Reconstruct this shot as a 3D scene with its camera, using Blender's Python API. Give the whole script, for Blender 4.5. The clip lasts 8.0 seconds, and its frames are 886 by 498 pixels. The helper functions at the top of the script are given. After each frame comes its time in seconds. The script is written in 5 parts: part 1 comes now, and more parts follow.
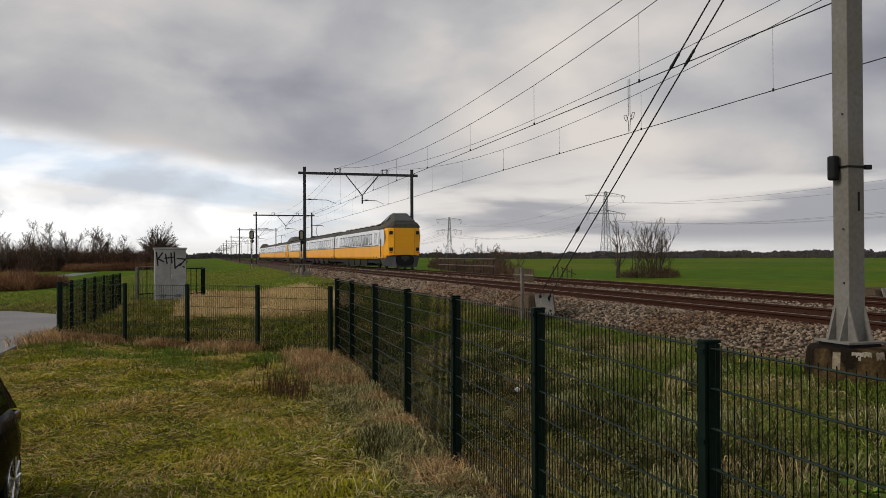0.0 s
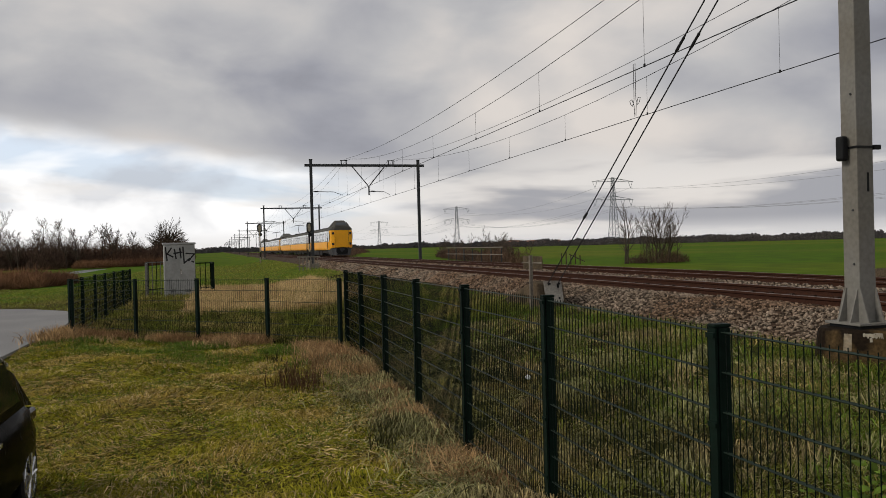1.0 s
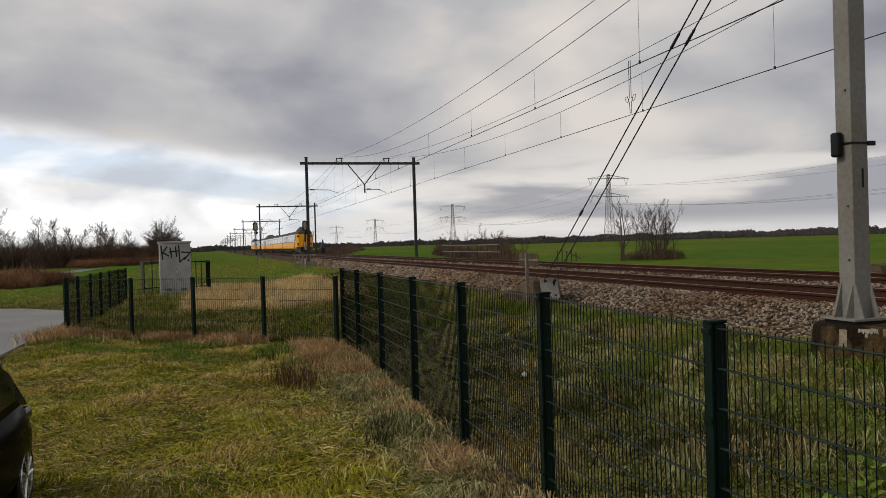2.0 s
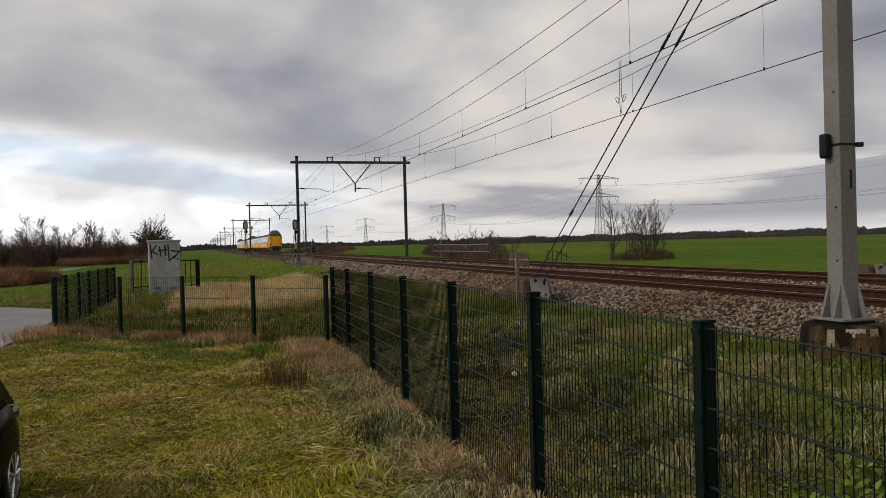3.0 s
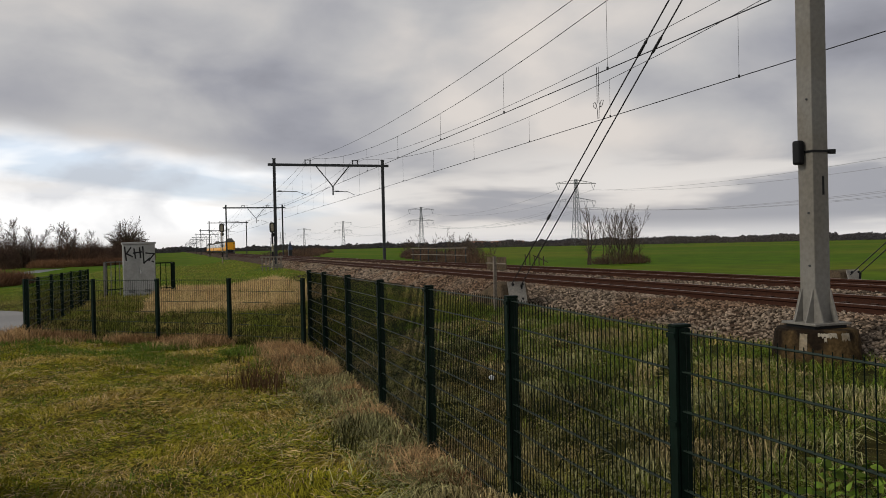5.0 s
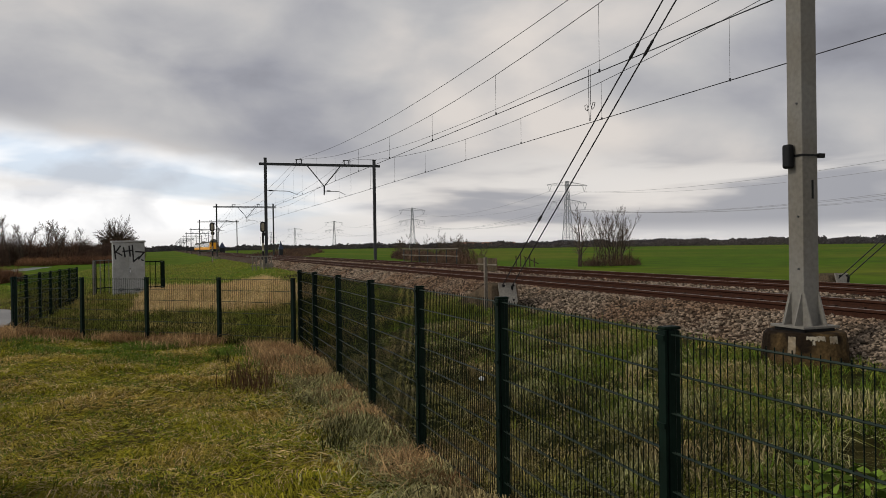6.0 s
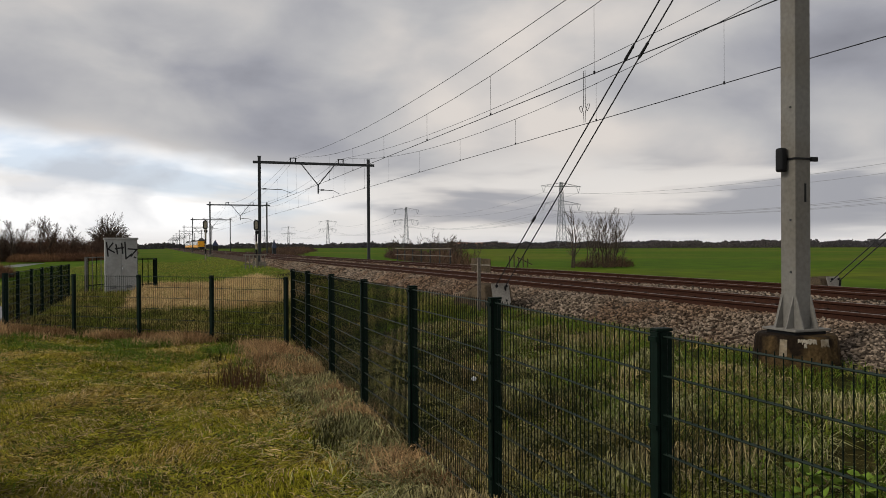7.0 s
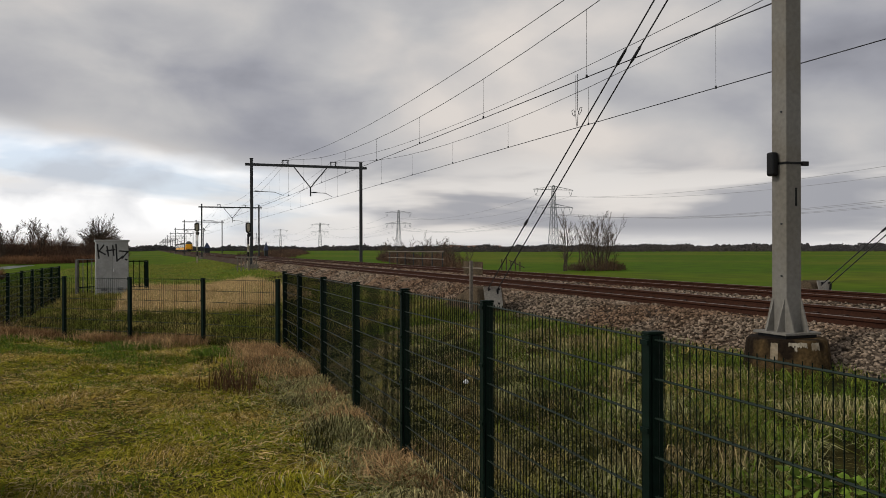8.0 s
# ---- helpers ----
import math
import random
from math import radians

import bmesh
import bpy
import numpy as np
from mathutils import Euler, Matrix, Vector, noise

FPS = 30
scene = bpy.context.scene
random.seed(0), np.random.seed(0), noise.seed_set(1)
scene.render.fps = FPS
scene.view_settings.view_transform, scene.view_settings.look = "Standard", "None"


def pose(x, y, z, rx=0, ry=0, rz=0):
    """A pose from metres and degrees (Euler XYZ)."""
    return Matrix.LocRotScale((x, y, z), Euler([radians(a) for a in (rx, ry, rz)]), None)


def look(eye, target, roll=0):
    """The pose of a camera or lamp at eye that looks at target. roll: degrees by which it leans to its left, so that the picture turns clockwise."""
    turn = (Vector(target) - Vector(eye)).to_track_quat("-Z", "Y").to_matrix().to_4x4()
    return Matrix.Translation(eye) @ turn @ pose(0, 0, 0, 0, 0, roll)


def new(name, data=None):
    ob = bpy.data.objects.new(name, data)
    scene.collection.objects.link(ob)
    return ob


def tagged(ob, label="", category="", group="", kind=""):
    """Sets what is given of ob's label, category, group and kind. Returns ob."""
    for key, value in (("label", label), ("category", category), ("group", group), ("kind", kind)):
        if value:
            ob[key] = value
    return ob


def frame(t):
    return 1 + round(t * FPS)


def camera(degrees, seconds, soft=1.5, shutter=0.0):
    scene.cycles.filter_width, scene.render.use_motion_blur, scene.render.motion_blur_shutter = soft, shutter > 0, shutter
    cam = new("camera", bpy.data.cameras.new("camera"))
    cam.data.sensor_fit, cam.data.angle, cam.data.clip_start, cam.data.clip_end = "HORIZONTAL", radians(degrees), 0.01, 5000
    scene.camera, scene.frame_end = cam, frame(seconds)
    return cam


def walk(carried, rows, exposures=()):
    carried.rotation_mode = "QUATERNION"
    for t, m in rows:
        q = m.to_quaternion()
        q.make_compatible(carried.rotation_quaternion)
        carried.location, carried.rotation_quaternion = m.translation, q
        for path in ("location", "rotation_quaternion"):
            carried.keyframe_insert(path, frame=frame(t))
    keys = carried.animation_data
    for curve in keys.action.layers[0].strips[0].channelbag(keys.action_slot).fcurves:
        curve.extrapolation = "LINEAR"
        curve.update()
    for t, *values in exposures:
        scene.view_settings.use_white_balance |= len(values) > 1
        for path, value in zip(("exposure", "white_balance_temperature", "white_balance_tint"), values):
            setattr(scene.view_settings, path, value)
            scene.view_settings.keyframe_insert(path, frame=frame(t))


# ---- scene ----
EYE = 2.2
cam = camera(58.84, 8.0, soft=0.8)
# the camera stands on one spot and pans: a mirror line of the track runs along +y
PATH = [
    (0.0, pose(0, 0, EYE, 90.504, 0.264, -16.624)), (0.5, pose(0, 0, EYE, 89.999, 1.074, -16.123)),
    (1.0, pose(0, 0, EYE, 89.747, 1.449, -16.05)), (1.5, pose(0, 0, EYE, 89.622, 1.662, -16.142)),
    (3.0, pose(0, 0, EYE, 89.504, 1.526, -17.03)), (3.5, pose(0, 0, EYE, 89.555, 1.53, -17.502)),
    (4.0, pose(0, 0, EYE, 89.629, 1.469, -17.937)), (4.5, pose(0, 0, EYE, 89.685, 1.372, -18.295)),
    (6.0, pose(0, 0, EYE, 89.771, 0.817, -19.306)), (6.5, pose(0, 0, EYE, 89.768, 0.493, -19.527)),
    (7.0, pose(0, 0, EYE, 89.766, 0.303, -19.772)), (7.5, pose(0, 0, EYE, 89.906, 0.232, -20.027)),
    (8.0, pose(0, 0, EYE, 89.979, 0.15, -20.33)),
]
walk(cam, PATH)

# ---- sky and sun ----
SUN_AZ, SUN_EL = radians(-92), radians(36)
world = bpy.data.worlds.new("overcast_sky")
scene.world = world
world.use_nodes = True
wn, wl = world.node_tree.nodes, world.node_tree.links
wn.clear()


def wnode(kind, **values):
    n = wn.new(kind)
    for k, v in values.items():
        n.inputs[k].default_value = v
    return n


def wmath(op, a, b=None, c=None):
    n = wn.new("ShaderNodeMath")
    n.operation = op
    for i, v in enumerate((a, b, c)):
        if v is None:
            continue
        if isinstance(v, (int, float)):
            n.inputs[i].default_value = v
        else:
            wl.new(v, n.inputs[i])
    return n.outputs[0]


def wramp(fac, stops):
    n = wn.new("ShaderNodeValToRGB")
    el = n.color_ramp.elements
    while len(el) < len(stops):
        el.new(0.5)
    for e, (p, c) in zip(el, stops):
        e.position = p
        e.color = (c[0], c[1], c[2], 1) if isinstance(c, tuple) else (c, c, c, 1)
    wl.new(fac, n.inputs[0])
    return n.outputs[0]


def wmix(fac, a, b):
    n = wn.new("ShaderNodeMix")
    n.data_type = "RGBA"
    for s, v in ((n.inputs[0], fac), (n.inputs[6], a), (n.inputs[7], b)):
        if isinstance(v, (int, float)):
            s.default_value = v
        elif isinstance(v, tuple):
            s.default_value = (*v, 1)
        else:
            wl.new(v, s)
    return n.outputs[2]


sky = wn.new("ShaderNodeTexSky")
sky.sky_type, sky.sun_disc, sky.sun_elevation, sky.sun_rotation = "NISHITA", False, SUN_EL, SUN_AZ
tc = wn.new("ShaderNodeTexCoord")
sep = wn.new("ShaderNodeSeparateXYZ")
wl.new(tc.outputs["Generated"], sep.inputs[0])
SX, SY, SZ = sep.outputs
# heading and height of the view on the dome, in radians
az, el = wmath("ARCTAN2", SX, SY), wmath("ARCSINE", SZ)
comb = wn.new("ShaderNodeCombineXYZ")
wl.new(az, comb.inputs[0]), wl.new(el, comb.inputs[1])


def cloud_noise(sx, sy, detail, rough, dist, offset):
    m = wn.new("ShaderNodeMapping")
    m.inputs["Location"].default_value = offset
    m.inputs["Rotation"].default_value = (0, 0, radians(9))
    m.inputs["Scale"].default_value = (sx, sy, 1)
    wl.new(comb.outputs[0], m.inputs[0])
    n = wnode("ShaderNodeTexNoise", Scale=1.0, Detail=detail, Roughness=rough, Distortion=dist)
    wl.new(m.outputs[0], n.inputs["Vector"])
    return n.outputs["Fac"]


def wspan(v, lo, hi, a=0.0, b=1.0):
    n = wn.new("ShaderNodeMapRange")
    n.interpolation_type = "SMOOTHSTEP"
    for i, k in ((1, lo), (2, hi), (3, a), (4, b)):
        n.inputs[i].default_value = k
    wl.new(v, n.inputs[0])
    return n.outputs[0]


big = cloud_noise(2.4, 4.4, 2.0, 0.5, 0.1, (0.55, 2.3, 0))
mid = cloud_noise(6.5, 11.5, 5.0, 0.48, 0.2, (4.0, 9.0, 0))
mass = wmath("ADD", wmath("MULTIPLY", big, 0.62), wmath("MULTIPLY", mid, 0.38))
ruffled = wmath("ADD", el, wmath("MULTIPLY", wmath("SUBTRACT", mid, 0.5), 0.07))
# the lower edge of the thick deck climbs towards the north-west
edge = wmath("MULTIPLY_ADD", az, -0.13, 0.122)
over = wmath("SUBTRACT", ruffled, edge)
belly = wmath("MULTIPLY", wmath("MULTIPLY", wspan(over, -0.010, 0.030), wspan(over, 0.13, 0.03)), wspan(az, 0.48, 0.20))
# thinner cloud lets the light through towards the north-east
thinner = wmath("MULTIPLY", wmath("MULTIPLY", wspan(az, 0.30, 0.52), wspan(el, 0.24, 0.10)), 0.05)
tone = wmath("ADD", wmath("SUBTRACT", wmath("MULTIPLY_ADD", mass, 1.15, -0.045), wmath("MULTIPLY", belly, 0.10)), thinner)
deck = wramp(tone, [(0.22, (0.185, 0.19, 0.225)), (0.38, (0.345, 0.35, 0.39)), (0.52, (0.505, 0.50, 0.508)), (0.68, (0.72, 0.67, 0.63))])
gap = wmath("MULTIPLY", wspan(over, 0.008, -0.022), wspan(az, 0.34, 0.10))
veil = cloud_noise(4.5, 15.0, 4.0, 0.5, 0.3, (7.3, 2.1, 0))
skyblue = wn.new("ShaderNodeVectorMath")
skyblue.operation = "SCALE"
skyblue.inputs["Scale"].default_value = 0.15
wl.new(sky.outputs[0], skyblue.inputs[0])
blue = wmix(0.6, skyblue.outputs[0], (0.60, 0.70, 0.90))
thin = wmix(wramp(veil, [(0.40, 0.25), (0.54, 1.0)]), blue, (1.14, 1.13, 1.12))
thin = wmix(wmath("MULTIPLY", wramp(mid, [(0.40, 1.0), (0.52, 0.0)]), 0.52), thin, (0.50, 0.52, 0.57))
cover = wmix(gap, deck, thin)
# long flat bars of far cloud low over the land, with a pale strip beneath
bars = cloud_noise(3.4, 21.0, 4.0, 0.5, 0.35, (2.0, 5.5, 0))
lowzone = wspan(ruffled, 0.125, 0.07)
east = wspan(az, 0.12, 0.40, 0.15, 0.85)
cover = wmix(wmath("MULTIPLY", wmath("MULTIPLY", wramp(bars, [(0.44, 1.0), (0.56, 0.0)]), lowzone), east), cover, (0.345, 0.35, 0.385))
cover = wmix(wmath("MULTIPLY", wmath("MULTIPLY", wramp(bars, [(0.48, 0.0), (0.60, 1.0)]), lowzone), 0.75), cover, (0.80, 0.765, 0.73))
cover = wmix(wmath("MULTIPLY", wspan(el, 0.030, 0.006), 0.7), cover, (0.76, 0.74, 0.73))
# the unseen sky overhead is dimmed to lower the ambient light
cover = wmix(wspan(el, 0.35, 0.9, 0.0, 0.9), cover, (0.23, 0.23, 0.24))
bg = wn.new("ShaderNodeBackground")
bg.inputs["Strength"].default_value = 1.0
out = wn.new("ShaderNodeOutputWorld")
wl.new(cover, bg.inputs[0]), wl.new(bg.outputs[0], out.inputs[0])

sun = new("sun", bpy.data.lights.new("sun", "SUN"))
sun.data.energy, sun.data.angle, sun.data.color = 1.6, radians(12), (1.0, 0.93, 0.82)
sun.matrix_world = look((math.sin(SUN_AZ) * math.cos(SUN_EL) * 50, math.cos(SUN_AZ) * math.cos(SUN_EL) * 50, math.sin(SUN_EL) * 50), (0, 0, 0))
scene.view_settings.exposure = 0.0


# ---- materials ----
def material(name, base, rough=0.7, metal=0.0, vary=0.25, big=0.6, small=14.0, bump=0.15, second=None, amount=0.5, island=0.0, piece=0.0, edge=(0.45, 0.6), spec=0.25):
    """A surface: base colour with broad and fine variation, a second colour in patches, and fine relief."""
    m = bpy.data.materials.new(name)
    m.use_nodes = True
    n, l = m.node_tree.nodes, m.node_tree.links
    bsdf = n["Principled BSDF"]
    bsdf.inputs["Roughness"].default_value, bsdf.inputs["Metallic"].default_value = rough, metal
    bsdf.inputs["Specular IOR Level"].default_value = spec
    geo = n.new("ShaderNodeNewGeometry")

    def noise_at(scale, detail=5.0):
        t = n.new("ShaderNodeTexNoise")
        t.inputs["Scale"].default_value, t.inputs["Detail"].default_value = scale, detail
        l.new(geo.outputs["Position"], t.inputs["Vector"])
        return t.outputs["Fac"]

    def mix(fac, a, b, mode="MIX"):
        x = n.new("ShaderNodeMix")
        x.data_type, x.blend_type = "RGBA", mode
        for s, v in ((x.inputs[0], fac), (x.inputs[6], a), (x.inputs[7], b)):
            if isinstance(v, (int, float)):
                s.default_value = v
            elif isinstance(v, tuple):
                s.default_value = (*v, 1)
            else:
                l.new(v, s)
        return x.outputs[2]

    def span(fac, lo, hi, a=0.0, b=1.0):
        r = n.new("ShaderNodeMapRange")
        r.inputs[1].default_value, r.inputs[2].default_value, r.inputs[3].default_value, r.inputs[4].default_value = lo, hi, a, b
        l.new(fac, r.inputs[0])
        return r.outputs[0]

    nb, ns = noise_at(big), noise_at(small, 6.0)
    colour = base
    if second:
        f = span(nb, *edge)
        mm = n.new("ShaderNodeMath")
        mm.operation = "MULTIPLY"
        mm.inputs[1].default_value = amount
        l.new(f, mm.inputs[0])
        colour = mix(mm.outputs[0], base, second)
    grey = span(ns, 0.3, 0.7, 1 - vary, 1 + vary)
    cg = n.new("ShaderNodeCombineColor")
    for i in range(3):
        l.new(grey, cg.inputs[i])
    colour = mix(1.0, colour, cg.outputs[0], "MULTIPLY")
    for source, k in ((geo.outputs["Random Per Island"], island), (n.new("ShaderNodeObjectInfo").outputs["Random"], piece)):
        if k:
            g2 = span(source, 0, 1, 1 - k, 1 + k)
            c2 = n.new("ShaderNodeCombineColor")
            for i in range(3):
                l.new(g2, c2.inputs[i])
            colour = mix(1.0, colour, c2.outputs[0], "MULTIPLY")
    l.new(colour, bsdf.inputs["Base Color"])
    if bump:
        b = n.new("ShaderNodeBump")
        b.inputs["Strength"].default_value, b.inputs["Distance"].default_value = bump, 0.02
        l.new(ns, b.inputs["Height"])
        l.new(b.outputs[0], bsdf.inputs["Normal"])
    l.new(span(ns, 0.3, 0.7, max(0, rough - 0.12), min(1, rough + 0.12)), bsdf.inputs["Roughness"])
    return m


def glass_material(name, tint):
    m = bpy.data.materials.new(name)
    m.use_nodes = True
    b = m.node_tree.nodes["Principled BSDF"]
    b.inputs["Base Color"].default_value, b.inputs["Roughness"].default_value = (*tint, 1), 0.06
    b.inputs["Specular IOR Level"].default_value = 0.6
    return m


def glow_material(name, colour, strength):
    m = bpy.data.materials.new(name)
    m.use_nodes = True
    b = m.node_tree.nodes["Principled BSDF"]
    b.inputs["Base Color"].default_value = (*colour, 1)
    b.inputs["Emission Color"].default_value, b.inputs["Emission Strength"].default_value = (*colour, 1), strength
    return m


M_SOIL = material("lawn_soil", (0.052, 0.046, 0.011), 0.95, vary=0.5, big=0.35, small=9, bump=0.6, second=(0.075, 0.052, 0.018), amount=0.8, spec=0.02)
M_BANK = material("bank_soil", (0.030, 0.031, 0.009), 0.95, vary=0.5, big=0.2, small=7, bump=0.6, second=(0.042, 0.030, 0.012), amount=0.8, spec=0.02)
M_FIELD = material("meadow", (0.064, 0.120, 0.007), 0.95, vary=0.3, big=0.018, small=0.35, bump=0.3, second=(0.115, 0.135, 0.013), amount=0.85, spec=0.02)
M_STRAWSOIL = material("straw_soil", (0.34, 0.25, 0.125), 0.95, vary=0.35, big=0.5, small=6, bump=0.5, second=(0.13, 0.12, 0.04), amount=0.6, spec=0.05)
M_GRASS = material("lawn_grass", (0.268, 0.245, 0.022), 0.8, vary=0.35, big=0.55, small=3.0, bump=0, second=(0.40, 0.265, 0.075), amount=0.7, island=0.48, edge=(0.47, 0.62), spec=0.04)
M_ROUGH = material("rough_grass", (0.125, 0.140, 0.022), 0.75, vary=0.3, big=0.7, small=2.5, bump=0, second=(0.36, 0.265, 0.10), amount=0.7, island=0.8, edge=(0.46, 0.62), spec=0.04)
M_STRAW = material("dry_straw", (0.42, 0.275, 0.135), 0.8, vary=0.25, big=0.8, small=3, bump=0, second=(0.18, 0.095, 0.045), amount=0.8, island=0.6, spec=0.05)
M_REED = material("pale_reed", (0.58, 0.43, 0.215), 0.8, vary=0.2, big=0.4, small=3, bump=0, second=(0.42, 0.29, 0.14), amount=0.7, island=0.45, spec=0.05)
M_DOCK = material("dead_dock_stalk", (0.095, 0.052, 0.028), 0.85, vary=0.3, bump=0, island=0.5, spec=0.1)
M_WEED = material("green_weed", (0.100, 0.155, 0.020), 0.65, vary=0.3, bump=0, island=0.65, spec=0.06)
M_DARKWEED = material("blackened_weed", (0.045, 0.046, 0.018), 0.85, vary=0.3, bump=0, island=0.6, spec=0.05)
M_STONE = material("ballast_stone", (0.215, 0.168, 0.126), 0.9, vary=0.25, big=0.6, small=30, bump=0.2, second=(0.155, 0.096, 0.060), amount=0.8, island=0.8, spec=0.05)
# darker than the stones: the shade in their gaps is in this colour
M_SHADED_BED = material("shaded_ballast_bed", (0.070, 0.054, 0.042), 0.95, vary=0.75, big=0.5, small=11, bump=1.0, second=(0.055, 0.035, 0.024), amount=0.8, spec=0.02)
M_RAIL = material("rusty_rail", (0.042, 0.017, 0.010), 0.8, 0.0, vary=0.35, big=1.5, small=25, bump=0.2, spec=0.1)
M_RAILTOP = material("worn_rail_head", (0.20, 0.16, 0.14), 0.5, 0.5, vary=0.12, small=20, bump=0.02)
M_SLEEPER = material("sleeper_wood", (0.045, 0.030, 0.022), 0.9, vary=0.4, small=20, bump=0.5, piece=0.25, spec=0.2)
M_CLIP = material("rail_clip", (0.05, 0.028, 0.02), 0.8, 0.3)
M_FENCE = material("green_fence_coat", (0.0034, 0.0098, 0.0068), 0.55, vary=0.25, big=1.2, small=20, bump=0.02, second=(0.0055, 0.0145, 0.0098), amount=0.8, spec=0.08)
M_WIRE = material("green_fence_wire", (0.0024, 0.0066, 0.0046), 0.5, vary=0.2, big=1.2, small=20, bump=0, spec=0.08)
# same coat as the wire, lightened for the light on top of the bars
M_LIT_BAR = material("lit_green_cross_bar", (0.013, 0.024, 0.017), 0.5, vary=0.2, big=1.2, small=20, bump=0, spec=0.3)
M_MAT = material("matted_bank_leaves", (0.265, 0.255, 0.115), 0.8, vary=0.3, big=0.9, small=3, bump=0, second=(0.33, 0.24, 0.12), amount=0.7, island=0.75, spec=0.05)
M_GALV = material("galvanised_steel", (0.19, 0.18, 0.16), 0.65, 0.1, vary=0.16, big=1.4, small=18, bump=0.05, second=(0.165, 0.15, 0.125), amount=0.8, spec=0.2)
M_GALVD = material("weathered_steel", (0.050, 0.051, 0.054), 0.65, 0.2, vary=0.2, big=0.6, small=9, bump=0.05, spec=0.12)
M_LATTICE = material("pylon_steel", (0.20, 0.215, 0.225), 0.7, 0.2, vary=0.1, bump=0)
M_CABLE = material("dark_cable", (0.035, 0.036, 0.04), 0.6, 0.4, vary=0.2, bump=0)
M_HVCABLE = material("power_line", (0.27, 0.27, 0.28), 0.6, 0.4, vary=0.1, bump=0)
M_BLACK = material("black_plastic", (0.006, 0.006, 0.0065), 0.5, vary=0.2, small=20, bump=0.02, spec=0.2)
M_CONC = material("stained_concrete", (0.085, 0.055, 0.024), 0.9, vary=0.4, big=2.2, small=25, bump=0.4, second=(0.016, 0.011, 0.007), amount=1.0, spec=0.06, edge=(0.42, 0.55))
M_CONCG = material("grey_concrete", (0.20, 0.175, 0.145), 0.9, vary=0.3, big=1.6, small=22, bump=0.3, second=(0.11, 0.09, 0.07), amount=0.7, spec=0.2)
M_WHITE = material("flaking_white_paint", (0.32, 0.285, 0.22), 0.8, vary=0.3, big=4, small=20, bump=0.1, second=(0.20, 0.155, 0.10), amount=0.8, spec=0.1)
M_CAB = material("cabinet_grey_paint", (0.33, 0.33, 0.315), 0.6, vary=0.10, big=1.4, small=10, bump=0.03, second=(0.24, 0.24, 0.225), amount=0.6, spec=0.12)
M_INK = material("black_spray_paint", (0.012, 0.012, 0.013), 0.5, vary=0.1, bump=0)
M_ROAD = material("asphalt", (0.225, 0.222, 0.222), 0.85, vary=0.2, big=0.3, small=40, bump=0.25, second=(0.27, 0.265, 0.26), amount=0.7, spec=0.15)
M_WATER = material("ditch_water", (0.05, 0.06, 0.07), 0.38, vary=0.1, big=0.2, small=3.0, bump=0.3, spec=0.6)
M_BARK = material("winter_bark", (0.065, 0.05, 0.038), 0.9, vary=0.3, big=0.5, small=8, bump=0.2, spec=0.1)
M_TWIG = material("bare_twigs", (0.11, 0.083, 0.064), 0.9, vary=0.3, big=0.3, small=3, bump=0, island=0.35, spec=0.1)
M_SCRUB = material("brown_scrub", (0.088, 0.058, 0.043), 0.95, vary=0.3, big=0.08, small=1.2, bump=0, second=(0.15, 0.088, 0.056), amount=0.7, island=0.45, spec=0.05)
M_RUSSET = material("russet_reed", (0.25, 0.135, 0.07), 0.9, vary=0.3, big=0.15, small=1.5, bump=0, second=(0.13, 0.065, 0.04), amount=0.8, island=0.45, spec=0.1)
M_WOODS = material("far_woods", (0.060, 0.056, 0.060), 0.95, vary=0.25, big=0.01, small=0.1, bump=0, second=(0.085, 0.072, 0.066), amount=0.6, island=0.3, spec=0.05)
M_HOUSE = material("pale_render", (0.30, 0.28, 0.26), 0.9, vary=0.1, bump=0, piece=0.3)
M_ROOF = material("red_roof_tile", (0.20, 0.11, 0.08), 0.9, vary=0.2, bump=0, piece=0.3)
M_YELLOW = material("train_yellow", (0.90, 0.40, 0.008), 0.4, vary=0.05, big=0.5, small=6, bump=0, second=(0.80, 0.34, 0.01), amount=0.5, spec=0.3)
M_TWHITE = material("train_pale_band", (0.74, 0.75, 0.79), 0.4, vary=0.06, big=0.5, small=6, bump=0, second=(0.62, 0.64, 0.69), amount=0.5)
M_TROOF = material("train_roof_grey", (0.085, 0.08, 0.07), 0.75, vary=0.2, big=0.5, small=5, bump=0.05, second=(0.06, 0.055, 0.048), amount=0.7, spec=0.15)
M_TDARK = material("train_underframe", (0.018, 0.017, 0.017), 0.8, vary=0.3, bump=0.05)
M_TSKIRT = material("train_snow_plough_grey", (0.055, 0.055, 0.058), 0.6, vary=0.15, bump=0.02)
# pale base colour stands in for the sky mirrored in the panes
M_SKYGLASS = glass_material("sky_tinted_window_glass", (0.17, 0.19, 0.22))
M_CABGLASS = glass_material("cab_glass", (0.06, 0.065, 0.07))
M_TBLUE = material("train_dark_blue", (0.035, 0.045, 0.085), 0.35, vary=0.1, bump=0)
M_BLOCK = material("brown_mossy_concrete", (0.105, 0.078, 0.052), 0.9, vary=0.35, big=2.0, small=20, bump=0.4, second=(0.055, 0.042, 0.026), amount=0.8, spec=0.06)
M_PLATE = material("pale_bolted_plate", (0.27, 0.25, 0.22), 0.7, 0.1, vary=0.25, big=3, small=25, bump=0.1, second=(0.15, 0.12, 0.09), amount=0.7, spec=0.15)
M_TLINE = material("train_trim_black", (0.02, 0.02, 0.022), 0.5, vary=0.1, bump=0)
